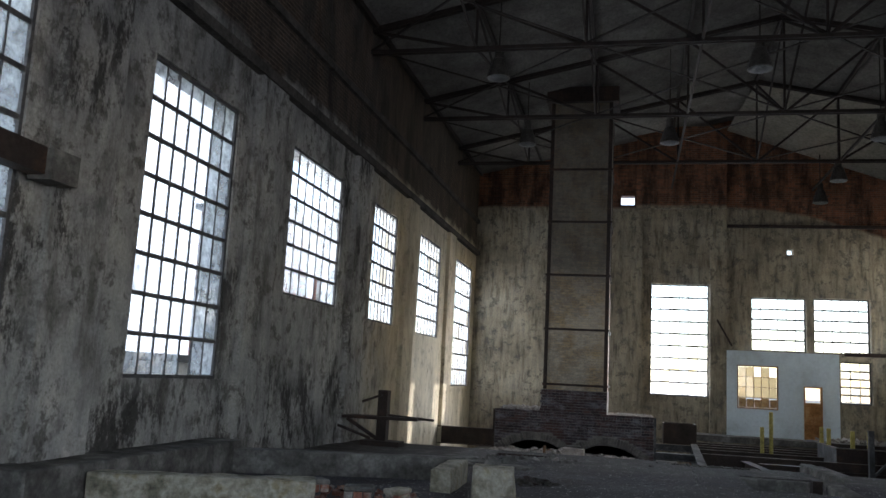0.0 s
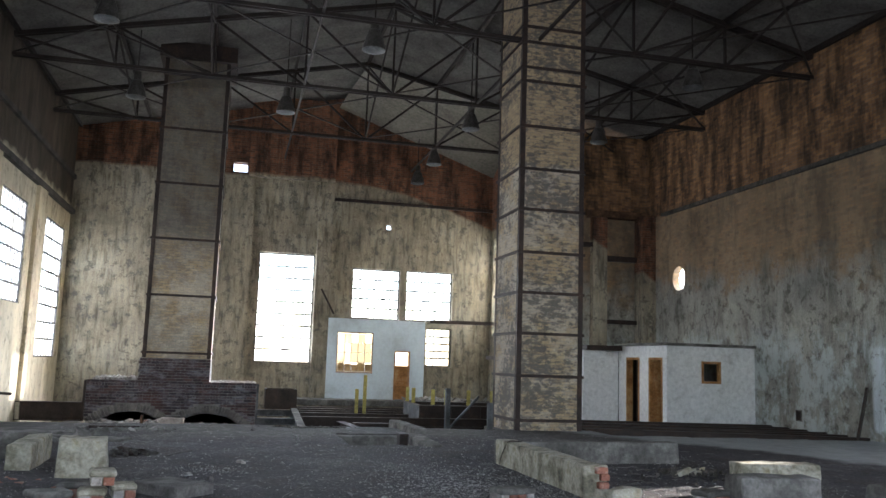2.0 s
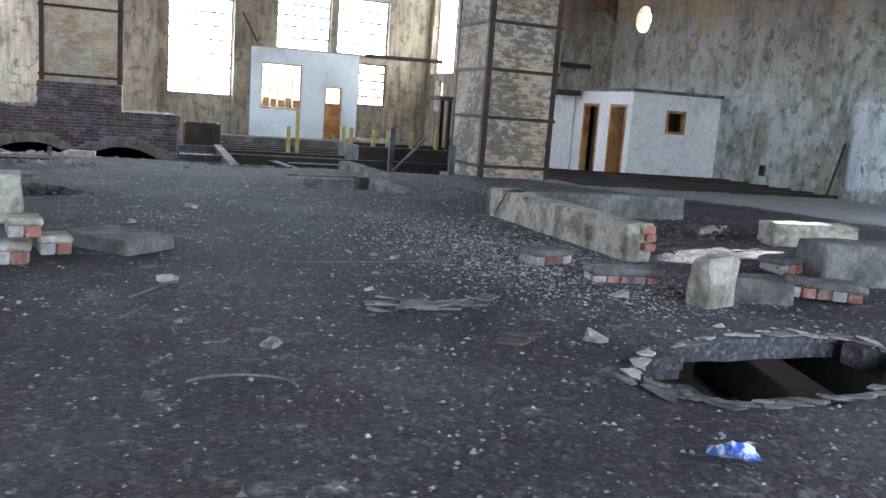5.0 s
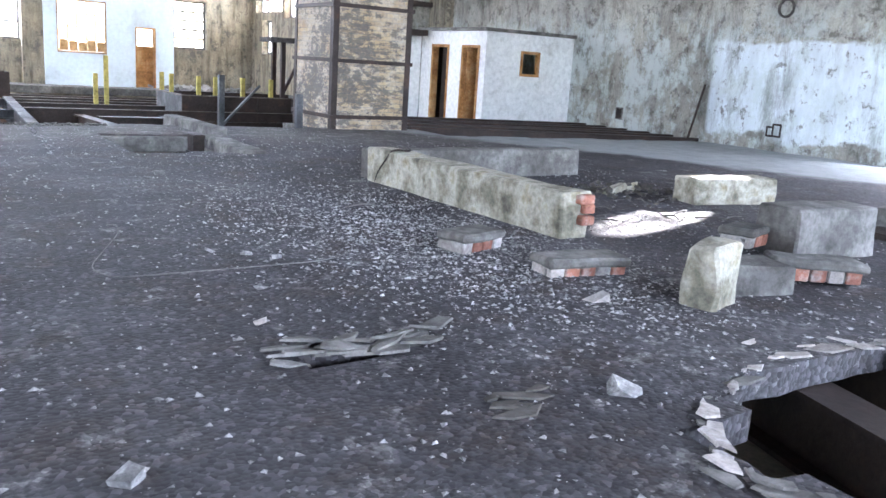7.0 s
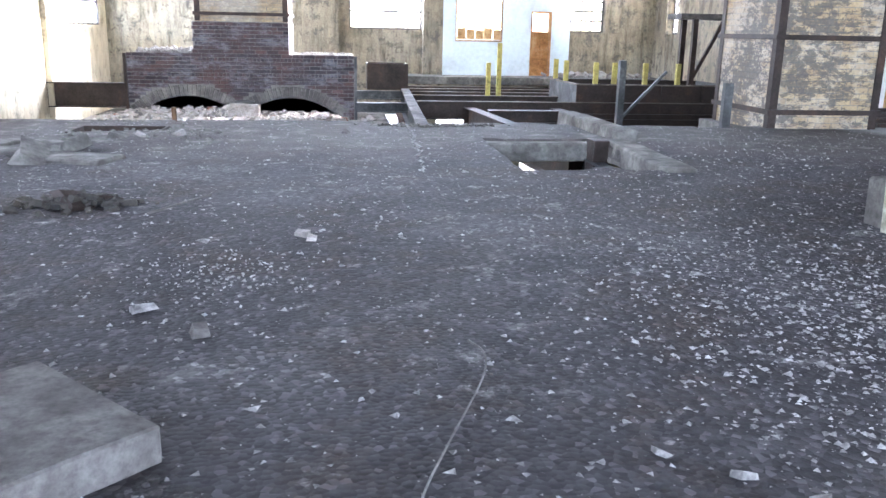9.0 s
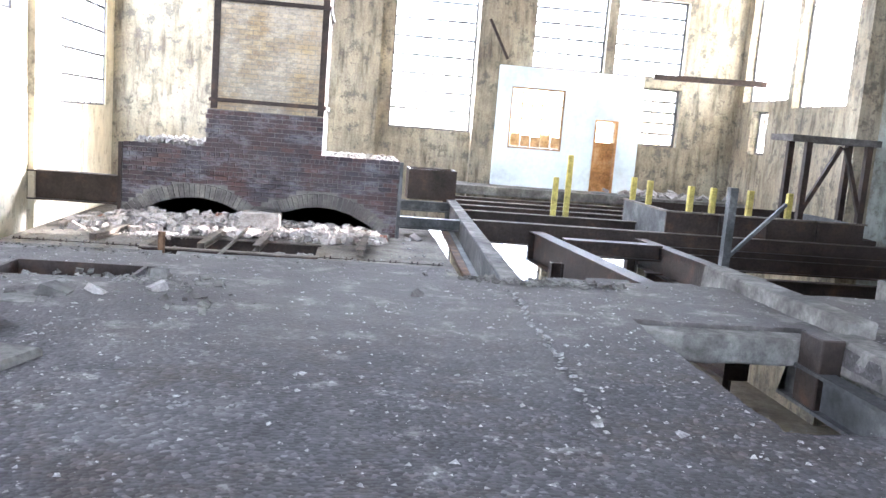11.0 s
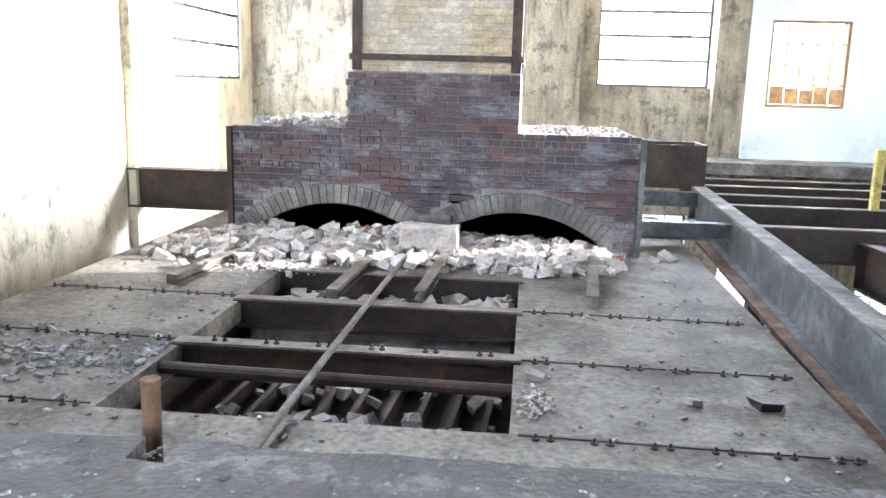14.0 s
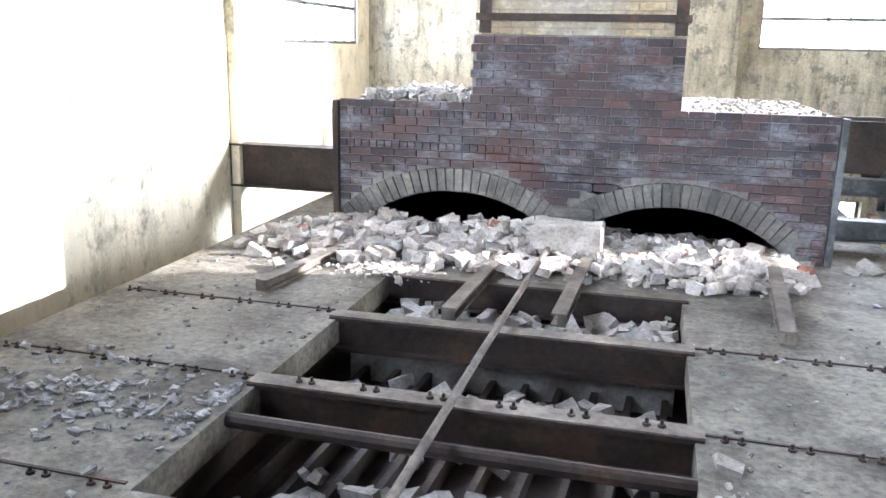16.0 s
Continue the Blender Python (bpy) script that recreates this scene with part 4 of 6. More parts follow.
# ---- chimneys ----
def chimney(name, x0, x1, y0, y1, z0, z1, strap_z, label, material):
    c = thing(name, ((x0 + x1) / 2, (y0 + y1) / 2, z0), label, "chimney", "brick chimneys")
    bm = bmesh.new()
    box(bm, x0, x1, y0, y1, z0, z1)
    bmesh.ops.bevel(bm, geom=bm.edges[:], offset=0.015, segments=1, affect="EDGES")
    part("shaft", bm, material, c)
    for x in (x0, x1):
        for y in (y0, y1):
            bm = bmesh.new()
            sx, sy = (1 if x == x1 else -1), (1 if y == y1 else -1)
            box(bm, *sorted((x + sx * 0.018, x - sx * 0.10)), *sorted((y + sy * 0.006, y + sy * 0.018)), z0 + 0.02, z1)
            box(bm, *sorted((x + sx * 0.006, x + sx * 0.018)), *sorted((y + sy * 0.006, y - sy * 0.10)), z0 + 0.02, z1)
            part("corner_angle", bm, STEEL, c, "rusty steel corner angle")
    for z in strap_z:
        bm = bmesh.new()
        e, t, h = 0.02, 0.03, 0.07
        box(bm, x0 - e - t, x1 + e + t, y0 - e - t, y0 - e, z, z + h)
        box(bm, x0 - e - t, x1 + e + t, y1 + e, y1 + e + t, z, z + h)
        box(bm, x0 - e - t, x0 - e, y0 - e, y1 + e, z, z + h)
        box(bm, x1 + e, x1 + e + t, y0 - e, y1 + e, z, z + h)
        part("strap", bm, STEEL, c, "steel strap round the brickwork")
    return c


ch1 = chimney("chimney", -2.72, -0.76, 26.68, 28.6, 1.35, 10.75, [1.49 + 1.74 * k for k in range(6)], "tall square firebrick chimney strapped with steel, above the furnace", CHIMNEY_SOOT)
bm = bmesh.new()
box(bm, -2.9, -0.55, 26.5, 28.8, 10.75, 11.25)
part("hood", bm, STEEL, ch1, "dark steel hood under the roof")
ch2 = chimney("chimney", 6.38, 8.0, 18.75, 20.5, -0.28, 11.9, [0.2, 1.23, 2.22, 3.19, 4.16, 5.2, 6.2, 7.26, 8.4, 8.75, 9.4, 9.8], "square firebrick chimney, pale paint flaking, strapped with steel", CHIMNEY)
bm = bmesh.new()
box(bm, 6.2, 8.15, 18.6, 20.65, DEEP, -0.05)
part("plinth", bm, CONCRETE, ch2)

# ---- furnace ----
FX0, FX1, FY, FTOP = -4.22, 0.69, 26.65, 0.66
ARCHES = ((-2.95, 1.08, -0.66, 0.42), (-0.72, 1.02, -0.64, 0.37))


def arch_z(cx, half, z0, rise, x, extra=0.0):
    """Height of a segmental arch's underside (or of its back) at x."""
    r = (half * half + rise * rise) / (2 * rise)
    u = (r + extra) ** 2 - (x - cx) ** 2
    return z0 + rise - r + math.sqrt(u) if u > 0 else -9


furnace = thing("brick_furnace", ((FX0 + FX1) / 2, FY, LOW), "dark purple-brown brick furnace with two low arched mouths", "furnace")
bm = bmesh.new()
rec = FY + 0.02
outline = [(FX0, LOW)]
for cx, half, z0, rise in ARCHES:
    pts = [(cx - half + 2 * half * k / 24, arch_z(cx, half, z0, rise, cx - half + 2 * half * k / 24)) for k in range(25)]
    pts = [(x, z) for x, z in pts if z > LOW + 0.005]
    outline += [(pts[0][0], LOW)] + pts + [(pts[-1][0], LOW)]
outline += [(FX1, LOW), (FX1, FTOP - 0.01), (FX0, FTOP - 0.01)]
fa = [bm.verts.new((x, rec, z)) for x, z in outline]
fb = [bm.verts.new((x, rec + 0.5, z)) for x, z in outline]
bm.faces.new(fa)
bm.faces.new(fb[::-1])
for k in range(len(outline)):
    bm.faces.new((fa[k], fb[k], fb[(k + 1) % len(outline)], fa[(k + 1) % len(outline)]))
bmesh.ops.triangulate(bm, faces=[f for f in bm.faces if len(f.verts) > 4])
bmesh.ops.recalc_face_normals(bm, faces=bm.faces)
part("core", bm, MORTAR, furnace, "sooty mortar body")
bm = bmesh.new()
box(bm, FX0, FX0 + 0.25, rec + 0.5, 29.6, LOW, FTOP - 0.01)
box(bm, FX1 - 0.25, FX1, rec + 0.5, 29.6, LOW, FTOP - 0.01)
box(bm, FX0 + 0.25, FX1 - 0.25, 29.35, 29.6, LOW, FTOP - 0.01)
part("side_wall", bm, MORTAR, furnace)
bm = bmesh.new()
box(bm, FX0 + 0.25, FX1 - 0.25, rec + 0.5, 29.35, -0.1, FTOP - 0.012)
part("vault", bm, MORTAR, furnace)
bm = bmesh.new()
box(bm, FX0 + 0.26, FX1 - 0.26, rec + 1.1, rec + 1.2, LOW, -0.1)
part("fire_door_plate", bm, RUST, furnace, "rusty inner plate")
bm = bmesh.new()
box(bm, -2.80, -0.74, FY + 0.03, 28.7, FTOP - 0.01, 1.36)
part("chimney_base", bm, MORTAR, furnace)
for x in (FX0 - 0.03, FX1 + 0.03):
    bm = bmesh.new()
    bar(bm, (x, FY - 0.01, LOW), (x, FY - 0.01, FTOP), 0.06, 0.08)
    part("buckstay", bm, GREYSTEEL if x > 0 else STEEL, furnace, "steel upright at the furnace corner")

# ---- ash pit joists, rails, pole ----
def joist(p, q, w, h, material, label, group="", t=0.025):
    bm = bmesh.new()
    ibeam(bm, p, q, w, h, t)
    return solid("steel_joist", bm, material, label, "beam", group)


for y in (22.55, 23.85, 25.05):
    joist((-3.2, y, LOW + 0.012), (-0.6, y, LOW + 0.012), 0.16, 0.26, STEEL, "dark rusty steel joist across the ash pit", "pit joists")
    # added strip that makes the joist's top lighter than its web
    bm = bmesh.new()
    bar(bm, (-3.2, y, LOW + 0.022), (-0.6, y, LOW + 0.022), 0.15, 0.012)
    solid("pale_top_strip", bm, STEEL_TOP, "thin pale strip added on the joist's top", "plate", "flange plates")
for k in range(10):
    x = -2.98 + 0.245 * k
    bm = bmesh.new()
    bar(bm, (x - 0.12, 21.1, LOW - 0.47), (x + 0.12, 26.1, LOW - 0.47), 0.045, 0.12)
    solid("grate_bar", bm, STEEL, "dark iron grate bar at the bottom of the pit", "bar", "grate bars")
bm = bmesh.new()
pipe(bm, [(-3.3, 22.15, LOW - 0.06), (-1.9, 22.12, LOW - 0.06), (-0.6, 22.1, LOW - 0.06)], 0.045, 10)
solid("steel_pipe", bm, STEEL, "rusty steel pipe laid across the pit", "pipe")
bm = bmesh.new()
pipe(bm, [(-1.98, 20.6, LOW + 0.05), (-1.93, 23.2, LOW + 0.1), (-1.86, 25.9, LOW + 0.14)], 0.026, 10)
solid("steel_pole", bm, STEEL_TOP, "long dusty steel pole lying over the pit", "pole")
for p, q in (((-2.35, 24.0, LOW + 0.1), (-2.2, 27.3, LOW + 0.12)), ((-1.55, 24.1, LOW + 0.1), (-1.45, 26.6, LOW + 0.12)), ((0.02, 24.1, LOW + 0.13), (0.25, 27.4, LOW + 0.13)), ((-3.98, 24.25, LOW + 0.1), (-3.7, 26.4, LOW + 0.1))):
    bm = bmesh.new()
    ibeam(bm, p, q, 0.11, 0.1, 0.015)
    solid("rail", bm, STEEL_TOP, "dusty steel rail leading to the furnace mouth", "rail", "furnace rails")
bm = bmesh.new()
lathe(bm, (-1.92, 19.46, LOW), [(0.034, 0.0), (0.034, 0.88), (0.036, 0.90), (0.026, 0.90)])
solid("pipe_stub", bm, BROWNRUST, "short orange rusted pipe stub in the floor", "pipe")

# ---- open steelwork to the side of the platform ----
joist((1.62, 19.0, -0.28), (2.12, 30.4, -0.28), 0.22, 0.55, GREYSTEEL, "long grey painted plate girder beside the platform")
bm = bmesh.new()
bar(bm, (1.53, 19.5, -0.85), (1.95, 30.2, -0.85), 0.2, 0.05)
solid("girder_foot_plate", bm, BROWNRUST, "orange rusted foot plate under the grey girder", "plate")
# added strip: the girder's top is coloured lighter than its sides
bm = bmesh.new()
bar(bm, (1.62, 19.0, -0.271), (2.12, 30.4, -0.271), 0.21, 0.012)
solid("pale_top_strip", bm, CONCRETE, "thin pale strip added along the girder's top", "plate", "flange plates")
joist((3.68, 18.9, -0.32), (3.3, 26.5, -0.42), 0.26, 0.55, STEEL, "dark steel girder on the open floor")
joist((5.3, 18.8, -0.3), (5.3, 26.5, -0.42), 0.24, 0.5, STEEL, "dark steel girder on the open floor")
joist((3.5, 25.2, -0.36), (5.2, 25.2, -0.36), 0.3, 0.28, STEEL, "short dark steel trimmer between two girders")
for y in (26.6, 28.4, 29.6, 30.8, 31.9):
    joist((2.1, y, -0.3), (XS, y, -0.3), 0.16, 0.4, STEEL, "dark rusty steel floor joist", "floor joists")
    # added strip, a lighter top for the dark joist
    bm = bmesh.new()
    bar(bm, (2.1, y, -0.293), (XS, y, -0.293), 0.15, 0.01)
    solid("pale_top_strip", bm, STEEL_TOP, "thin pale strip added on the joist's top", "plate", "flange plates")
for y, z in ((27.5, -0.42), (29.8, -0.3)):
    joist((0.7, y, z), (2.0, y, z), 0.2, 0.22, GREYSTEEL, "grey steel cross joist")
for x, y in ((1.9, 20.4), (2.1, 26.5), (3.1, 24.0), (5.0, 26.0), (2.0, 23.2), (8.3, 28.4), (1.35, 22.0), (-4.9, 22.0)):
    bm = bmesh.new()
    column_top = -0.6 if x > 1.5 else LOW - 0.2
    box(bm, x - 0.09, x + 0.09, y - 0.012, y + 0.012, DEEP, column_top)
    box(bm, x - 0.10, x - 0.075, y - 0.09, y + 0.09, DEEP, column_top)
    box(bm, x + 0.075, x + 0.10, y - 0.09, y + 0.09, DEEP, column_top)
    solid("steel_column", bm, STEEL, "dark steel column standing on the lower level", "column", "lower columns")
for k in range(6):
    y = 17.5 + 0.75 * k
    joist((8.2, 19.0 + 0.5 * k, 0.06 + 0.03 * (k % 2)), (XR, y - 0.25, 0.06), 0.16, 0.3, STEEL, "rusty steel floor joist before the booth", "booth joists")
joist((-6.5, 28.6, -0.1), (-4.25, 28.6, -0.1), 0.3, 0.58, STEEL, "rusty steel beam between wall and furnace")

tank = thing("steel_tank", (1.6, 30.6, -0.3), "dark open steel tank behind the furnace", "tank")
for a, b, c, d in ((1.1, 2.2, 30.3, 30.34), (1.1, 2.2, 31.2, 31.24), (1.1, 1.14, 30.34, 31.2), (2.16, 2.2, 30.34, 31.2)):
    bm = bmesh.new()
    box(bm, a, b, c, d, -0.31, 0.38)
    part("side_plate", bm, STEEL, tank)


def yellow_post(x, y, z0, z1):
    bm = bmesh.new()
    box(bm, x - 0.055, x + 0.055, y - 0.05, y + 0.05, z0, z1)
    bmesh.ops.bevel(bm, geom=bm.edges[:], offset=0.01, segments=1, affect="EDGES")
    return solid("yellow_post", bm, YELLOW, "faded yellow painted steel guard post", "post", "yellow posts")


yellow_post(4.05, 28.4, -0.3, 0.52)
yellow_post(4.32, 28.4, -0.3, 1.0)
deck = thing("steel_hopper", (8.0, 28.0, -0.5), "dark steel hopper box with yellow posts round its rim", "hopper")
HX0, HX1, HY0, HY1, HZ0, HZ1 = 5.85, 9.9, 26.7, 29.3, -0.5, 0.1
for a, b, c, d in ((HX0, HX1, HY0, HY0 + 0.05), (HX0, HX1, HY1 - 0.05, HY1), (HX0, HX0 + 0.05, HY0 + 0.05, HY1 - 0.05), (HX1 - 0.05, HX1, HY0 + 0.05, HY1 - 0.05)):
    # end plates take a paler steel as if lit; long sides stay dark
    bm = bmesh.new()
    box(bm, a, b, c, d, HZ0, HZ1)
    part("side_plate", bm, GREYSTEEL if b - a < 0.1 else STEEL, deck)
for a, b, c, d in ((HX0 - 0.04, HX1 + 0.04, HY0 - 0.04, HY0 + 0.06), (HX0 - 0.04, HX0 + 0.06, HY0 + 0.06, HY1)):
    bm = bmesh.new()
    box(bm, a, b, c, d, HZ1, HZ1 + 0.03)
    part("rim_angle", bm, STEEL_TOP, deck, "worn pale rim angle")
for x in (6.9, 7.9, 8.9):
    bm = bmesh.new()
    box(bm, x, x + 0.06, HY0 - 0.05, HY0, HZ0, HZ1)
    part("stiffener", bm, STEEL, deck)
bm = bmesh.new()
box(bm, HX0, HX1, HY0, HY1, HZ0 - 0.04, HZ0)
part("bottom_plate", bm, STEEL, deck)
joist((5.6, 26.62, -0.55), (XS, 26.62, -0.55), 0.24, 0.4, STEEL, "dark steel girder carrying the hopper")
joist((5.6, 29.2, -0.55), (XS, 29.2, -0.55), 0.24, 0.4, STEEL, "dark steel girder carrying the hopper")
for x, y in ((HX0 + 0.05, 28.9), (HX0 + 0.05, 27.9), (6.3, HY0 + 0.05), (6.75, HY0 + 0.05), (7.5, HY0 + 0.05), (8.3, HY0 + 0.05)):
    yellow_post(x, y, HZ1 + 0.03, 0.62)
post = thing("braced_post", (6.4, 25.2, -0.4), "grey steel post with a diagonal brace", "post")
bm = bmesh.new()
bar(bm, (6.4, 25.2, -0.85), (6.4, 25.2, 0.72), 0.14, 0.14)
part("upright", bm, GREYSTEEL, post)
bm = bmesh.new()
bar(bm, (6.45, 25.2, -0.5), (7.4, 25.2, 0.5), 0.06, 0.06)
part("brace", bm, GREYSTEEL, post)
joist((5.0, 25.2, -0.85), (10.3, 25.2, -0.85), 0.2, 0.3, STEEL, "dark steel girder on the open floor")
bm = bmesh.new()
bar(bm, (5.78, 18.85, -0.24), (5.78, 18.85, 0.62), 0.12, 0.1)
solid("leaning_stanchion", bm, GREYSTEEL, "worn grey steel stanchion beside the chimney", "post")
stand = thing("steel_stand", (9.4, 27.9, -0.2), "dark steel stand with a plank deck", "stand")
for x in (8.9, 10.2):
    for y in (27.4, 28.1):
        bm = bmesh.new()
        bar(bm, (x, y, -0.22), (x, y, 1.65), 0.12, 0.12)
        part("leg", bm, STEEL, stand)
for p, q in (((8.9, 27.4, 0.2), (9.6, 27.4, 1.6)), ((10.2, 27.4, 0.2), (9.7, 27.4, 1.6))):
    bm = bmesh.new()
    bar(bm, p, q, 0.08, 0.08)
    part("brace", bm, STEEL, stand)
bm = bmesh.new()
box(bm, 8.5, 10.4, 27.3, 28.2, 1.65, 1.78)
part("deck", bm, WOOD, stand)
bm = bmesh.new()
box(bm, 8.6, 10.4, 27.0, 28.3, -0.42, -0.22)
part("sole_plate", bm, STEEL, stand)
bm = bmesh.new()
bar(bm, (7.6, 33.2, 3.13), (XS, 32.6, 3.13), 0.16, 0.14)
solid("crane_rail", bm, STEEL, "rusty steel rail carried across to the side wall", "beam")

# ---- partition with window and door ----
wall_with_openings("wall_partition", "y", 33.75, 33.9, 3.56, 7.55, -0.06, 3.14, [(3.93, 5.41, 0.96, 2.6), (6.3, 6.95, -0.07, 1.9)], BLUE, "pale blue limewashed partition wall")
steel_window("window_41", "y", 33.82, 3.93, 5.41, 0.96, 2.6, 5, 4, "small-paned window in rusty orange steel, lower panes boarded", 0.1, 0.5, ORANGEFRAME, seed=77, glass=AMBERGLASS)
for k in range(5):
    bm = bmesh.new()
    u = 4.0 + k * 0.278
    box(bm, u, u + 0.24, 33.80, 33.805, 1.02, 1.36 - 0.03 * (k % 3))
    solid("ochre_board", bm, AMBER, "ochre board patching a broken pane", "board", "window boards")
door = thing("door_1", (6.6, 33.8, -0.06), "orange-brown wooden door, open", "door", kind="structure")
bm = bmesh.new()
for a, b, c, d in ((6.3, 6.35, -0.06, 1.9), (6.9, 6.95, -0.06, 1.9), (6.35, 6.9, 1.85, 1.9)):
    box(bm, a, b, 33.73, 33.92, c, d)
part("door_frame", bm, DOORWOOD, door)
bm = bmesh.new()
box(bm, 6.36, 6.89, 33.84, 33.88, -0.05, 1.3)
part("door_leaf", bm, DOORWOOD, door)
bm = bmesh.new()
bar(bm, (3.2, YE - 0.3, 4.3), (3.75, YE - 0.3, 3.3), 0.07, 0.07)
solid("wall_strut", bm, STEEL, "short diagonal steel strut on the gable wall", "strut")

# ---- booth ----
BX, BY0, BY1, BZ0, BZ1 = 11.9, 21.7, 24.75, -0.16, 2.2
wall_with_openings("booth_front", "y", BY0, BY0 + 0.15, BX, XR - 0.003, BZ0, BZ1, [(13.0, 13.62, 1.15, 1.78)], WHITE, "white limewashed booth wall with a small window")
wall_with_openings("booth_side", "x", BX, BX + 0.15, BY0 + 0.15, BY1, BZ0, BZ1, [(21.95, 22.75, BZ0, 1.85), (23.35, 24.2, BZ0, 1.85)], WHITE, "white limewashed booth wall with two doorways")
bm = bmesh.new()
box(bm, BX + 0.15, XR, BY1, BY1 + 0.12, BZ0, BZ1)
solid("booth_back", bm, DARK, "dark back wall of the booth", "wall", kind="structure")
bm = bmesh.new()
box(bm, BX - 0.1, XR - 0.003, BY0 - 0.1, BY1 + 0.15, BZ1, BZ1 + 0.08)
solid("booth_roof", bm, CONCRETE, "flat weathered concrete roof of the booth", "roof", kind="structure")
bw = thing("window_42", (13.3, BY0, 1.15), "small dark window in an orange wooden frame", "window", kind="structure")
bm = bmesh.new()
for a, b, c, d in ((13.0, 13.07, 1.15, 1.78), (13.55, 13.62, 1.15, 1.78), (13.07, 13.55, 1.15, 1.22), (13.07, 13.55, 1.71, 1.78)):
    box(bm, a, b, BY0 - 0.02, BY0 + 0.1, c, d)
part("window_frame", bm, DOORWOOD, bw)
for a, b in ((21.95, 22.75), (23.35, 24.2)):
    dr = thing("door_%d" % (2 if a < 23 else 3), (BX, (a + b) / 2, BZ0), "open doorway with a brown wooden frame", "door", kind="structure")
    bm = bmesh.new()
    for c, d, e, f in ((a, a + 0.07, BZ0, 1.85), (b - 0.07, b, BZ0, 1.85), (a + 0.07, b - 0.07, 1.78, 1.85)):
        box(bm, BX - 0.02, BX + 0.17, c, d, e, f)
    part("door_frame", bm, DOORWOOD, dr)
    bm = bmesh.new()
    if a < 23:
        bar(bm, (BX + 0.1, b - 0.1, 0.83), (BX + 0.75, b - 0.25, 0.83), 0.04, 1.9)
        part("door_leaf", bm, DOORWOOD, dr)
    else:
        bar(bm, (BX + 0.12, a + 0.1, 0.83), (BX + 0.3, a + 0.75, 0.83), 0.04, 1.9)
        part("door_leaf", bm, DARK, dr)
trim("lintel_slab", 10.6, BX - 0.1, 24.3, 24.8, 2.05, 2.2, STEEL, "dark steel lintel beside the booth")
trim("wall_alcove", 10.7, BX, 24.8, 24.95, -0.16, 2.05, WHITE, "pale wall behind the booth")

# ---- low walls, kerbs and blocks on the floor ----
def rough_block(bm, x0, x1, y0, y1, z0, z1, amp=0.02, cuts=3, seed=0.0, turn=0.0):
    """A cast block with worn, uneven faces and chipped edges."""
    tmp = bmesh.new()
    box(tmp, x0, x1, y0, y1, z0, z1)
    longest = max(x1 - x0, y1 - y0, z1 - z0)
    bmesh.ops.subdivide_edges(tmp, edges=[e for e in tmp.edges if e.calc_length() > longest * 0.6], cuts=cuts * 2)
    bmesh.ops.subdivide_edges(tmp, edges=[e for e in tmp.edges if e.calc_length() > longest * 0.2], cuts=1)
    bmesh.ops.bevel(tmp, geom=[e for e in tmp.edges if e.calc_face_angle(0) > 0.8], offset=min(0.018, amp), segments=1, affect="EDGES")
    c = Vector(((x0 + x1) / 2, (y0 + y1) / 2, 0))
    m = Matrix.Translation(c) @ Matrix.Rotation(turn, 4, "Z") @ Matrix.Translation(-c)
    for v in tmp.verts:
        p = v.co * 4.0
        v.co += Vector((noise.noise(p + Vector((seed, 0, 0))), noise.noise(p + Vector((0, seed, 9))), 0.6 * noise.noise(p + Vector((5, 0, seed))))) * amp
        v.co = m @ v.co
    me = bpy.data.meshes.new("tmp")
    tmp.to_mesh(me)
    tmp.free()
    bm.from_mesh(me)
    bpy.data.meshes.remove(me)


def block(name, dims, material, label, category, group="", amp=0.02, seed=0.0, turn=0.0):
    bm = bmesh.new()
    rough_block(bm, *dims, amp, 3, seed, turn)
    return solid(name, bm, material, label, category, group)


block("low_kerb_wall", (3.97, 4.27, 9.4, 12.6, -0.06, 0.37), KERB, "low stained concrete kerb wall, broken at its end", "kerb", "kerb walls", 0.022, 1.0, 0.02)
block("low_kerb_wall", (4.0, 7.1, 12.62, 12.92, -0.06, 0.33), CONCRETE, "low grey concrete kerb wall", "kerb", "kerb walls", 0.022, 2.0, 0.03)
block("low_kerb_wall", (5.3, 6.25, 8.15, 8.55, -0.06, 0.40), CONCRETE, "short mottled concrete kerb block", "kerb", "kerb walls", 0.03, 3.0, -0.1)
block("low_kerb_wall", (6.75, 7.9, 10.3, 10.7, -0.06, 0.28), KERB, "short pale concrete kerb block", "kerb", "kerb walls", 0.03, 4.0, -0.15)
block("concrete_stump", (3.42, 3.76, 7.48, 7.7, -0.05, 0.38), KERB, "broken upright concrete stump", "concrete block", "", 0.05, 5.0, 0.3)
block("fallen_block", (3.85, 4.4, 7.6, 7.95, -0.03, 0.2), CONCRETE, "fallen lump of concrete", "concrete block", "", 0.05, 6.0, -0.2)
block("broken_slab", (7.0, 8.3, 8.2, 8.9, -0.04, 0.06), STEEL, "dark broken slab on the floor", "slab", "", 0.03, 7.0, -0.1)
block("broken_slab", (7.4, 8.2, 8.45, 8.9, 0.05, 0.24), CONCRETE, "broken grey slab heaped with rubble", "slab", "", 0.06, 7.5, 0.2)
block("low_kerb_wall", (XL, -5.9, 7.4, 12.3, -0.05, 0.47), CONCRETE, "low concrete kerb along the window wall", "kerb", "kerb walls", 0.03, 8.0)
block("low_kerb_wall", (-6.15, -2.45, 12.5, 12.8, -0.05, 0.36), CONCRETE, "long pale concrete kerb wall across the floor", "kerb", "kerb walls", 0.03, 9.0, 0.33)
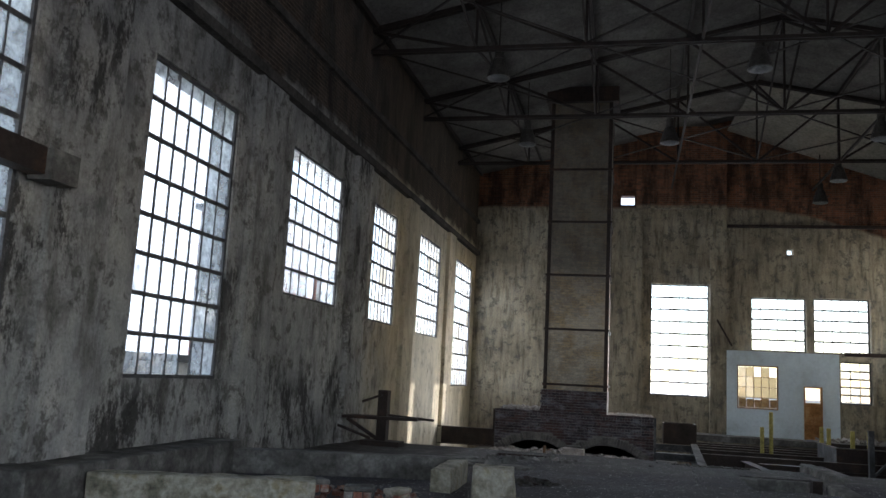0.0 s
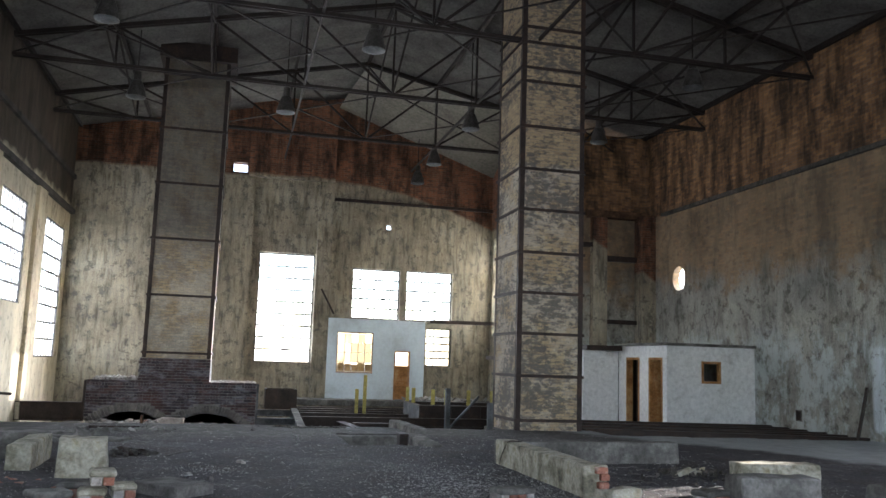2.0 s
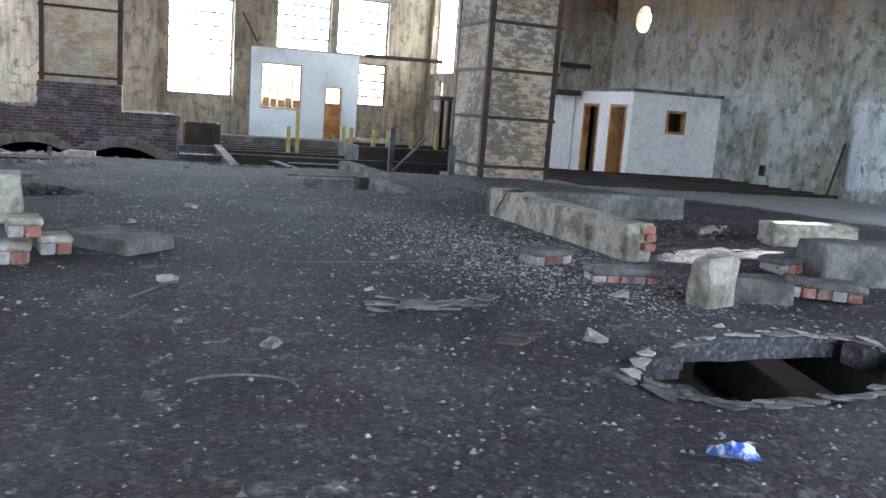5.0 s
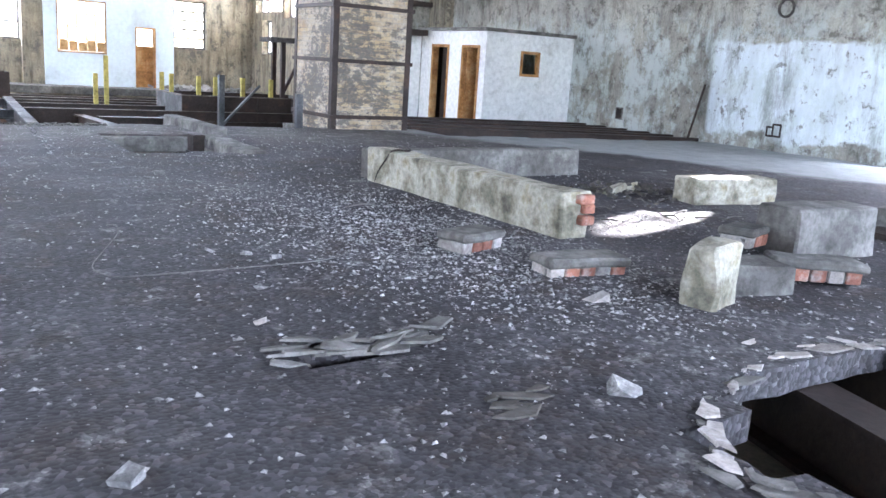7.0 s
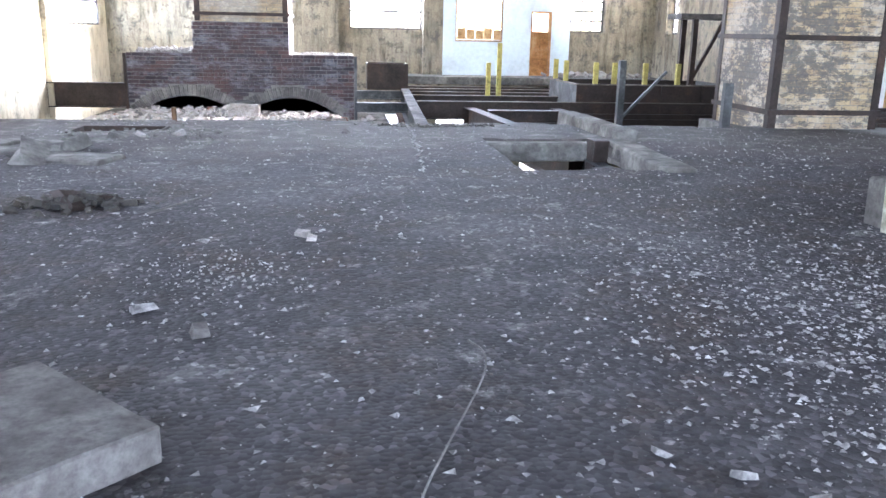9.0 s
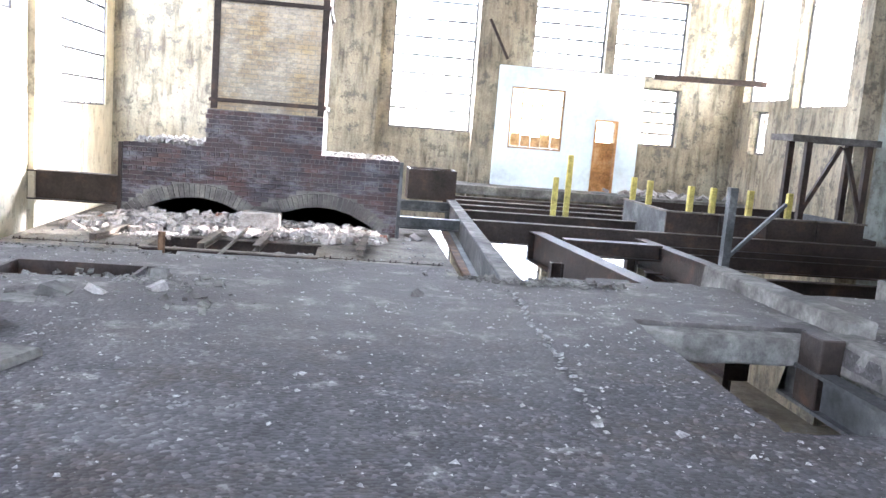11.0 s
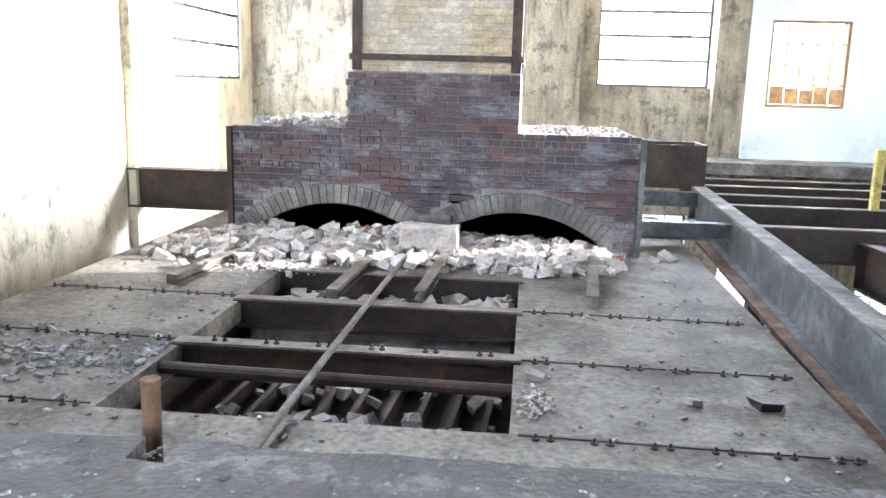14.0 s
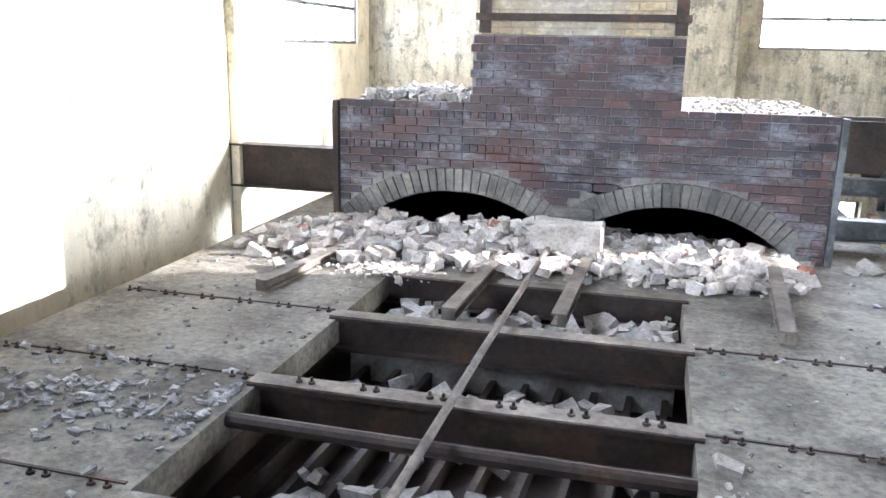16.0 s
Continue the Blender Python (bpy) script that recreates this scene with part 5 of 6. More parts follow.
block("low_kerb_wall", (-2.75, -2.45, 11.5, 13.1, -0.05, 0.34), KERB, "short return of the kerb wall", "kerb", "kerb walls", 0.03, 10.0, 0.05)
block("concrete_stump", (-2.05, -1.5, 11.0, 11.45, -0.05, 0.46), KERB, "broken upright concrete stump", "concrete block", "", 0.05, 11.0, 0.1)
block("low_kerb_wall", (-6.0, -3.5, 8.75, 9.15, -0.05, 0.36), KERB, "broken low wall capped with mortar", "kerb", "kerb walls", 0.05, 12.0, 0.36)
block("concrete_plank", (-1.0, -0.26, 9.66, 10.18, -0.005, 0.12), WOOD, "thick grey weathered plank offcut", "plank", "", 0.008, 13.0, -0.8)
block("hatch_kerb", (3.42, 3.74, 14.95, 17.25, -0.2, 0.04), CONCRETE, "grey concrete kerb along the open hatch", "kerb", "hatch kerbs", 0.03, 14.0, -0.04)
block("hatch_kerb", (3.60, 3.86, 17.2, 19.7, -0.14, 0.14), CONCRETE, "grey concrete beam running on from the hatch", "kerb", "hatch kerbs", 0.025, 14.5, 0.03)
block("hatch_corner_post", (3.28, 3.46, 16.9, 17.2, -0.5, 0.05), STEEL, "rusty steel bearing block in the corner of the hatch", "block", "", 0.01, 14.7)
joist((3.34, 14.6, -0.2), (3.34, 17.4, -0.2), 0.16, 0.3, GREYSTEEL, "grey steel joist inside the hatch")
block("hatch_ledge", (1.95, 3.45, 17.2, 17.42, -0.24, -0.02), CONCRETE, "concrete ledge inside the hatch", "slab", "", 0.02, 15.0)
joist((3.6, 7.5, -0.14), (2.75, 4.7, -0.14), 0.26, 0.4, STEEL, "dark steel joist under the broken hole", "", 0.03)
joist((4.4, 7.5, -0.14), (3.5, 4.7, -0.14), 0.26, 0.4, STEEL, "dark steel joist under the broken hole", "", 0.03)
joist((-6.5, 14.6, -0.14), (4.0, 14.6, -0.14), 0.2, 0.4, STEEL, "dark steel joist under the floor")
frame_h = thing("hatch_liner", (-2.3, 18.1, -0.5), "rusty steel liner of a square floor hatch", "hatch")
for a, b, c, d in ((-2.85, -1.78, 18.38, 18.41), (-2.85, -1.78, 17.76, 17.79), (-2.84, -2.81, 17.79, 18.38), (-1.82, -1.79, 17.79, 18.38)):
    bm = bmesh.new()
    box(bm, a, b, c, d, -0.6, 0.02)
    part("liner_plate", bm, STEEL, frame_h)
bm = bmesh.new()
box(bm, -2.85, -1.78, 17.76, 18.41, -0.62, -0.6)
part("bottom_plate", bm, DARK, frame_h)

for k, (x, y, sx, sy, a) in enumerate(((-2.75, 16.3, 0.9, 0.55, 0.2), (-2.1, 15.7, 0.7, 0.5, -0.3), (-3.3, 15.5, 0.8, 0.6, 0.5), (-2.55, 17.05, 0.8, 0.4, 0.1), (-3.4, 16.7, 0.7, 0.7, -0.2))):
    block("lifted_screed", (x - sx / 2, x + sx / 2, y - sy / 2, y + sy / 2, -0.03, 0.025 + 0.015 * (k % 3)), CONCRETE, "cracked slab of screed lifted off the floor", "slab", "lifted screed", 0.018, 30.0 + k, a)


def debris(name, n, cx, cy, rx, ry, lift, sizes, material, label, seed):
    """A loose pile, highest in its middle."""
    r = random.Random(seed)
    bm = bmesh.new()
    for _ in range(n):
        u, v = r.gauss(0, 0.45), r.gauss(0, 0.45)
        z = lift * max(0.0, 1 - u * u - v * v) * r.uniform(0.2, 1.0)
        stone(bm, (cx + u * rx, cy + v * ry, z + 0.01), r.choice(sizes), r, 0.6)
    return solid(name, bm, material, label, "rubble", kind="stuff")


debris("hatch_debris", 120, -1.75, 17.72, 0.55, 0.4, 0.02, (0.015, 0.025, 0.035, 0.055), CONCRETE, "broken grey concrete heaped beside the steel hatch", 41)
debris("soil_heap", 140, -1.5, 13.55, 0.4, 0.22, 0.07, (0.03, 0.05, 0.09), SOOT, "small heap of dark soil and cinders", 43)
debris("chip_patch", 260, -0.28, 11.8, 0.55, 0.55, 0.0, (0.006, 0.01, 0.016), CHIPS, "patch of pale trodden plaster chips", 44)
debris("lime_spill", 260, -3.2, 25.2, 0.55, 0.35, 0.03, (0.02, 0.035, 0.06), RUBBLE, "white lime crumbs spilled beside a rail", 45).location.z = LOW
debris("lime_spill", 110, -0.5, 21.75, 0.12, 0.3, 0.01, (0.012, 0.02, 0.035), RUBBLE, "white lime crumbs on the pit's edge", 46).location.z = LOW
r = random.Random(47)
bm = bmesh.new()
for k in range(46):
    y = 15.0 + 3.4 * (k / 46) ** 0.9
    stone(bm, (1.06 + 0.045 * (y - 14.0) + r.uniform(-0.03, 0.03), y, 0.006), r.choice((0.02, 0.035, 0.06)), r, 0.25)
solid("chip_row", bm, CHIPS, "row of pale chips along a joint in the floor", "grit", kind="stuff")
for k, (z, o) in enumerate(((0.11, 0.06), (0.20, 0.09), (0.28, 0.03))):
    bm = bmesh.new()
    box(bm, 4.1 + o, 4.26 + o * 0.5, 9.33 + 0.02 * (k % 2), 9.44, z, z + 0.075)
    bmesh.ops.bevel(bm, geom=bm.edges[:], offset=0.01, segments=1, affect="EDGES")
    solid("end_brick", bm, REDBRICK, "red brick bared at the broken end of the kerb", "brick", "kerb end bricks")

r = random.Random(48)
bm = bmesh.new()
for k in range(46):
    x, y, a, q = r.uniform(4.6, 6.8), r.uniform(9.6, 12.3), r.uniform(0, 6.28), r.uniform(0.12, 0.45)
    pipe(bm, [(x, y, 0.012), (x + 0.5 * q * math.cos(a) + 0.03, y + 0.5 * q * math.sin(a), 0.03), (x + q * math.cos(a), y + q * math.sin(a), 0.015)], 0.006, 5)
solid("dry_twigs", bm, WOOD, "dry grey twigs strewn inside the kerb", "twigs", kind="stuff")
debris("kerb_debris", 130, 6.4, 11.2, 0.8, 0.6, 0.1, (0.02, 0.04, 0.07), SOOT, "mossy broken mortar inside the kerb", 49)
debris("left_debris", 150, -3.6, 10.6, 1.3, 0.7, 0.1, (0.04, 0.07, 0.11), REDBRICK, "broken red brick strewn inside the low wall", 50)

# brick lumps still bonded together
def brick_lump(x, y, z, n, turn, label, mat_top=CONCRETE):
    lump = thing("brick_lump", (x, y, z), label, "brick lump", "brick lumps")
    m = Matrix.Translation((x, y, z)) @ Matrix.Rotation(turn, 4, "Z") @ Matrix.Rotation(0.12, 4, "X")
    for k in range(n):
        bm = bmesh.new()
        box(bm, (k - n / 2) * 0.118, (k - n / 2) * 0.118 + 0.106, -0.12, 0.12, -0.02, 0.075)
        bmesh.ops.bevel(bm, geom=bm.edges[:], offset=0.008, segments=1, affect="EDGES")
        bmesh.ops.transform(bm, matrix=m, verts=bm.verts)
        part("brick", bm, REDBRICK if k % 3 else RUBBLE, lump)
    bm = bmesh.new()
    rough_block(bm, x - n * 0.062, x + n * 0.062, y - 0.15, y + 0.14, z + 0.055, z + 0.12, 0.03, 3, x, turn)
    part("mortar_cap", bm, mat_top, lump)
    bm = bmesh.new()
    rough_block(bm, x - n * 0.058, x + n * 0.058, y - 0.10, y + 0.10, z - 0.03, z + 0.06, 0.02, 3, x, turn)
    part("mortar_core", bm, mat_top, lump)
    return lump


brick_lump(3.35, 8.45, 0.02, 5, -0.15, "lump of red brickwork capped with grey mortar")
brick_lump(3.1, 9.35, 0.02, 4, 0.3, "lump of red brickwork half buried in grit")
brick_lump(4.85, 7.75, 0.05, 5, -0.6, "tilted lump of red brickwork with grey mortar", CONCRETE)
brick_lump(5.15, 8.55, 0.1, 3, 0.2, "red bricks at the end of a kerb", CONCRETE)
for k, (x, y, z, a) in enumerate(((-1.1, 9.55, 0.05, 0.3), (-1.55, 9.7, 0.04, -0.2), (-1.35, 9.2, 0.04, 0.1), (-1.75, 9.2, 0.03, 0.5), (-1.3, 9.5, 0.19, 0.2), (-3.3, 10.2, 0.1, 0.2), (-2.9, 10.6, 0.05, -0.4), (-3.75, 9.75, 0.2, 0.7))):
    brick_lump(x, y, z, 2 + k % 2, a, "broken red bricks with mortar on them", CONCRETE if k % 2 else KERB)

# ---- rubble before the furnace ----
rng = random.Random(5)


def heap_height(x, y):
    d = max(0.0, 1 - abs(y - 26.45) / 1.3)
    g = (0.29 if x < -2.0 else 0.2) * d * (0.75 + 0.5 * noise.noise((x * 1.7, y * 1.7, 2.0)))
    if x < -4.0:
        g *= max(0, 1 - (-4.0 - x) * 1.2)
    if x > 0.0:
        g *= max(0, 1 - (x - 0.0) * 2.5)
    return max(0.0, g)


count = 0
stuff = bmesh.new()
for k in range(2300):
    x, y = rng.uniform(-4.9, 0.5), rng.gauss(26.2, 0.5)
    if not 24.9 < y < 27.5 or (y > 26.6 and not any(abs(x - c) < h - 0.12 for c, h, _, _ in ARCHES)):
        continue
    h = heap_height(x, y)
    if h < 0.02 and rng.random() < 0.8 or (PIT[0] < x < PIT[1] and y < 25.2):
        continue
    size = rng.choice((0.04, 0.06, 0.08, 0.11, 0.14, 0.17))
    at = (x, y, LOW + h * rng.uniform(0.3, 1.0) + size * 0.2)
    if y > 26.6 and at[2] > -0.5:
        at = (x, y, -0.55)
    if size >= 0.14 and count < 220:
        bm = bmesh.new()
        stone(bm, at, size, rng)
        red = rng.random() < 0.05
        solid("rubble_stone", bm, REDBRICK if red else RUBBLE, "broken red brick in the heap" if red else "pale broken firebrick in the heap", "rubble", "furnace rubble")
        count += 1
    else:
        stone(stuff, at, size, rng)
solid("rubble_heap", stuff, RUBBLE, "pale heap of broken firebrick and lime", "rubble", kind="stuff")
stuff = bmesh.new()
for k in range(170):
    stone(stuff, (rng.uniform(-3.0, -0.75), rng.choice((rng.uniform(23.95, 25.0), rng.uniform(22.7, 23.7), rng.uniform(21.4, 22.4))), LOW - 0.48 + rng.uniform(0, 0.06)), rng.choice((0.05, 0.08, 0.12, 0.18)), rng, 0.5)
for k in range(60):
    stone(stuff, (rng.uniform(-2.9, -0.8), rng.choice((rng.uniform(22.9, 23.65), rng.uniform(21.5, 22.3))), LOW - 0.38), rng.choice((0.1, 0.14, 0.18, 0.22)), rng, 0.6)
for k in range(120):
    x = rng.uniform(-2.9, -0.75)
    stone(stuff, (x, rng.uniform(24.0, 24.95), LOW - 0.26 + 0.11 * abs(x + 2.0)), rng.choice((0.08, 0.14, 0.2)), rng, 0.6)
box(stuff, -3.1, -0.7, 23.95, 24.95, LOW - 0.53, LOW - 0.28)
solid("pit_rubble", stuff, RUBBLE, "pale rubble fallen into the ash pit", "rubble", kind="stuff")
block("lime_block", (-2.02, -1.36, 25.9, 26.25, LOW + 0.12, LOW + 0.38), RUBBLE, "large pale block between the furnace mouths", "block", "", 0.035, 21.0)
block("block_under", (-1.92, -1.48, 26.2, 26.6, LOW, LOW + 0.42), VOUSSOIR, "yellow firebrick pier under the pale block", "block", "", 0.03, 22.0)
stuff = bmesh.new()
for k in range(300):
    x, y = rng.uniform(-4.1, -2.8), rng.uniform(26.8, 29.3)
    stone(stuff, (x, y, FTOP + 0.02 + rng.uniform(0, 0.05)), rng.choice((0.05, 0.08, 0.12)), rng, 0.6)
for k in range(160):
    stone(stuff, (rng.uniform(-0.6, 0.6), rng.uniform(26.8, 29.3), FTOP + 0.012), rng.choice((0.03, 0.05)), rng, 0.6)
solid("furnace_top_rubble", stuff, RUBBLE, "broken brick lying on top of the furnace", "rubble", kind="stuff")

# ---- bolts along the platform ----
bm = bmesh.new()
lathe(bm, (0, 0, 0), [(0.022, 0), (0.022, 0.016), (0.010, 0.018), (0.010, 0.042)], 6)
bolt_mesh = mesh_of("bolt", bm, STEEL)
for y in (21.22, 22.55, 23.9):
    for a, b in ((-5.0, -3.25), (-0.5, 1.3)):
        x = a
        while x < b:
            for o in (0.0, 0.085):
                ob = tagged(new("bolt", bolt_mesh), "rusty bolt standing up from the platform", "bolt", "platform bolts")
                ob.location = (x + o, y - 0.02 * (x + 2), LOW - 0.002)
            x += 0.33
    for a, b in ((-5.0, -3.2), (-0.6, 1.3)):
        bm = bmesh.new()
        bar(bm, (a, y + 0.05 - 0.02 * (a + 2), LOW + 0.003), (b, y + 0.05 - 0.02 * (b + 2), LOW + 0.003), 0.02, 0.012)
        solid("joint_strip", bm, STEEL, "dark steel joint strip across the platform", "strip", "joint strips")
for k in range(6):
    x = -2.9 + 0.4 * k
    for o in (0.0, 0.08):
        ob = tagged(new("bolt", bolt_mesh), "rusty bolt standing up from the joist", "bolt", "platform bolts")
        ob.location = (x + o, 22.55, LOW + 0.027)

# ---- machine stand by the window wall ----
mach = thing("machine_stand", (-5.4, 18.3, 0.0), "dark rusted machine stand with a flat arm", "machine")
for name, p, q, w, h in (("column", (-5.45, 18.3, -0.02), (-5.45, 18.3, 1.22), 0.22, 0.26), ("table", (-6.35, 18.3, 0.60), (-4.6, 18.3, 0.62), 0.5, 0.07), ("arm", (-5.3, 18.2, 0.68), (-4.25, 18.2, 0.62), 0.08, 0.05),
                         ("brace", (-6.3, 18.3, 0.55), (-5.5, 18.3, 0.1), 0.07, 0.07), ("lever", (-5.9, 18.1, 0.95), (-5.45, 18.1, 1.12), 0.05, 0.05), ("base", (-5.9, 18.3, 0.05), (-5.0, 18.3, 0.05), 0.5, 0.12), ("strut", (-6.45, 18.1, 0.4), (-5.7, 18.2, 0.15), 0.06, 0.06)):
    bm = bmesh.new()
    bar(bm, p, q, w, h)
    part(name, bm, STEEL, mach)

# ---- wires, sticks and small litter ----
bm = bmesh.new()
pipe(bm, bends([(0.85, 10.71, 0.02), (0.88, 10.5, 0.05), (0.84, 10.3, 0.03), (0.66, 9.85, 0.02), (0.54, 9.51, 0.02), (0.56, 9.32, 0.02), (0.66, 9.24, 0.015), (1.06, 9.23, 0.015), (1.56, 9.22, 0.02), (1.89, 9.25, 0.02), (2.15, 9.42, 0.02), (2.32, 9.69, 0.03)]), 0.004, 6)
solid("loose_wire", bm, CABLE, "thin pale wire looped on the floor", "wire")
bm = bmesh.new()
pipe(bm, [(-0.1 + 0.28 * math.cos(a / 10 * 2.4), 6.2 + 0.2 * math.sin(a / 10 * 2.4), 0.02) for a in range(11)], 0.007, 6)
solid("hose_piece", bm, CABLE, "curved piece of pale hose", "hose")
for p, q in (((-0.55, 8.0, 0.02), (-0.25, 8.3, 0.06)), ((-0.5, 8.32, 0.02), (-0.28, 8.05, 0.04)), ((-0.6, 7.5, 0.02), (-0.45, 7.75, 0.03)), ((-0.95, 13.2, 0.02), (-0.6, 13.7, 0.05)), ((2.9, 11.0, 0.02), (3.2, 11.05, 0.03))):
    bm = bmesh.new()
    pipe(bm, [p, (Vector(p) + Vector(q)) / 2 + Vector((0.02, 0.01, 0.01)), q], 0.008, 6)
    solid("stick", bm, WOOD, "short dry grey stick on the floor", "stick", "sticks")
for k, (x, y, s, mt) in enumerate(((1.07, 8.2, 0.09, RUBBLE), (0.17, 6.9, 0.11, CHIPS), (2.93, 7.85, 0.16, RUBBLE), (3.2, 7.0, 0.09, RUBBLE), (2.1, 6.76, 0.14, CHIPS), (0.16, 12.5, 0.1, RUBBLE), (0.1, 12.6, 0.1, RUBBLE), (-1.5, 17.5, 0.2, RUBBLE),
                                   (-1.6, 17.95, 0.22, CONCRETE), (-1.86, 17.3, 0.18, RUBBLE), (-2.1, 17.2, 0.22, CONCRETE), (-2.5, 17.0, 0.2, CONCRETE), (0.42, 17.9, 0.1, WOOD), (-0.25, 10.9, 0.12, WOOD), (-0.55, 11.2, 0.13, CHIPS), (1.5, 9.6, 0.06, CHIPS), (1.3, 9.75, 0.06, CHIPS), (1.65, 9.45, 0.07, CHIPS),
                                   (-1.5, 13.5, 0.25, STEEL), (-1.3, 13.6, 0.2, STEEL), (-2.5, 15.6, 0.4, CONCRETE), (-2.3, 16.3, 0.35, CONCRETE), (-0.3, 8.5, 0.16, RUBBLE), (6.3, 11.2, 0.3, KERB), (6.6, 11.3, 0.25, KERB), (0.5, 21.9, 0.12, RUBBLE), (0.95, 21.9, 0.17, STEEL), (-0.5, 22.2, 0.14, RUBBLE), (0.9, 26.4, 0.16, RUBBLE), (1.05, 26.5, 0.2, RUBBLE))):
    bm = bmesh.new()
    stone(bm, (x, y, (LOW if y > 20 else 0.0) + s * 0.16), s, rng, 0.45)
    solid("stone_chunk", bm, mt, "loose broken chunk lying on the floor", "stone", "loose chunks")
for k in range(26):
    u = k / 25
    bm = bmesh.new()
    flake(bm, (0.96 + 0.82 * u, 7.63 + 0.13 * (k % 2) + 0.05 * math.sin(7 * u), 0.005 + 0.016 * (k % 3)), rng.uniform(0.16, 0.34), rng, 0.012, 0.2, rng.uniform(-0.25, 0.3), 0.32)
    solid("screed_fragment", bm, CONCRETE, "grey screed fragment lifted along a crack", "fragment", "screed fragments")
for k in range(12):
    bm = bmesh.new()
    flake(bm, (rng.uniform(1.5, 1.95), rng.uniform(6.75, 7.0), 0.004 + 0.008 * (k % 3)), rng.uniform(0.12, 0.28), rng, 0.008, 0.08, rng.uniform(-0.3, 0.3), 0.4)
    solid("screed_fragment", bm, SOOT, "dark flake of lifted screed", "fragment", "screed fragments")
# pale broken rim round the hole
for k in range(64):
    a = 0.1 + k * 0.097
    bm = bmesh.new()
    far = rng.uniform(0.98, 1.12)
    x, y = 3.0 + 1.02 * far * math.cos(a), 6.2 + 0.2 * math.cos(a) + 0.53 * far * math.sin(a)
    flake(bm, (x, y, 0.004 + 0.006 * (k % 3)), rng.uniform(0.07, 0.26), rng, 0.010, 0.1, a + 1.57 + rng.uniform(-0.4, 0.4), 0.4)
    solid("rim_fragment", bm, RUBBLE if math.sin(a) > 0.2 and k % 3 else CONCRETE, "pale broken screed at the rim of the hole", "fragment", "hole rim fragments")
bm = bmesh.new()
bar(bm, (14.45, 17.3, -0.1), (14.62, 17.1, 1.25), 0.2, 0.05)
solid("leaning_board", bm, STEEL, "dark board leaning against the wall", "board")

bm = bmesh.new()
pipe(bm, bends([(3.95, 12.42, 0.0), (3.945, 12.36, 0.12), (3.95, 12.2, 0.28), (3.98, 12.1, 0.385), (4.1, 12.0, 0.392), (4.2, 12.15, 0.392), (4.27, 12.4, 0.392), (4.34, 12.62, 0.37)]), 0.011, 6)
solid("black_cable", bm, TRUSS, "black cable draped over the kerb wall", "cable")
mark = thing("wall_mark", (XR - 0.004, 15.3, 0.3), "black painted mark on the limewashed wall", "mark")
for a, b, c, d in ((15.12, 15.16, 0.28, 0.56), (15.30, 15.34, 0.30, 0.56), (15.44, 15.48, 0.28, 0.50), (15.16, 15.30, 0.52, 0.56), (15.16, 15.44, 0.28, 0.32), (15.34, 15.44, 0.46, 0.50)):
    bm = bmesh.new()
    box(bm, XR - 0.006, XR - 0.001, a, b, c, d)
    part("stroke", bm, TRUSS, mark)
niche = thing("wall_box", (XR, 19.76, 0.3), "small wall box with a dark plate for its shaded hollow", "wall box")
bm = bmesh.new()
box(bm, XR - 0.02, XR - 0.002, 19.64, 19.88, 0.26, 0.56)
part("box_rim", bm, CONCRETE, niche)
# flat near-black plate on the rim, painted as the shade of a hollow
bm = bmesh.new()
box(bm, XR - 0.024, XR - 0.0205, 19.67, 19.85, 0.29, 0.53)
part("shade_plate", bm, DARK, niche)
bm = bmesh.new()
ring = [(XR - 0.02, 15.4 + 0.17 * math.cos(a * 0.3142), 2.85 + 0.17 * math.sin(a * 0.3142)) for a in range(21)]
pipe(bm, ring, 0.028, 6)
solid("pipe_flange", bm, SOOT, "dark round pipe flange fixed in the wall", "flange")
bm = bmesh.new()
for k in range(90):
    stone(bm, (rng.gauss(8.2, 0.7), rng.uniform(32.7, 33.6), -0.03 + rng.uniform(0, 0.06)), rng.choice((0.06, 0.1, 0.16, 0.25)), rng, 0.5)
solid("far_rubble", bm, RUBBLE, "white plaster rubble below the far window", "rubble", kind="stuff")
bm = bmesh.new()
for k in range(420):
    x = rng.uniform(-6.0, 0.9)
    stone(bm, (x, 19.15 + rng.gauss(0, 0.07), 0.003), rng.choice((0.012, 0.02, 0.03)), rng, 0.4)
for k in range(160):
    stone(bm, (rng.gauss(-1.9, 0.45), rng.gauss(17.5, 0.3), 0.01), rng.choice((0.02, 0.03, 0.05, 0.09)), rng, 0.5)
for k in range(160):
    stone(bm, (rng.gauss(1.7, 0.35), rng.gauss(18.8, 0.09), 0.01), rng.choice((0.02, 0.03, 0.05, 0.07)), rng, 0.5)
solid("edge_rubble", bm, CONCRETE, "crumbled screed along the broken floor edge", "rubble", kind="stuff")

bracket = thing("wall_bracket", (-6.3, 6.6, 3.6), "dark rusty steel beam stub on the window wall", "bracket")
bm = bmesh.new()
bar(bm, (-6.34, 4.6, 3.76), (-6.34, 7.75, 3.7), 0.22, 0.3)
part("beam_stub", bm, STEEL, bracket)
bm = bmesh.new()
box(bm, -6.45, -6.15, 7.55, 8.0, 3.5, 3.85)
part("bearing_block", bm, CONCRETE, bracket)
bm = bmesh.new()
stone(bm, (1.76, 5.12, 0.025), 0.22, rng, 0.3)
bmesh.ops.subdivide_edges(bm, edges=bm.edges[:], cuts=3, use_grid_fill=True)
for v in bm.verts:
    v.co += 0.02 * Vector((noise.noise(v.co * 30), noise.noise(v.co * 33), abs(noise.noise(v.co * 28))))
m, n, l = graph("blue_paper")
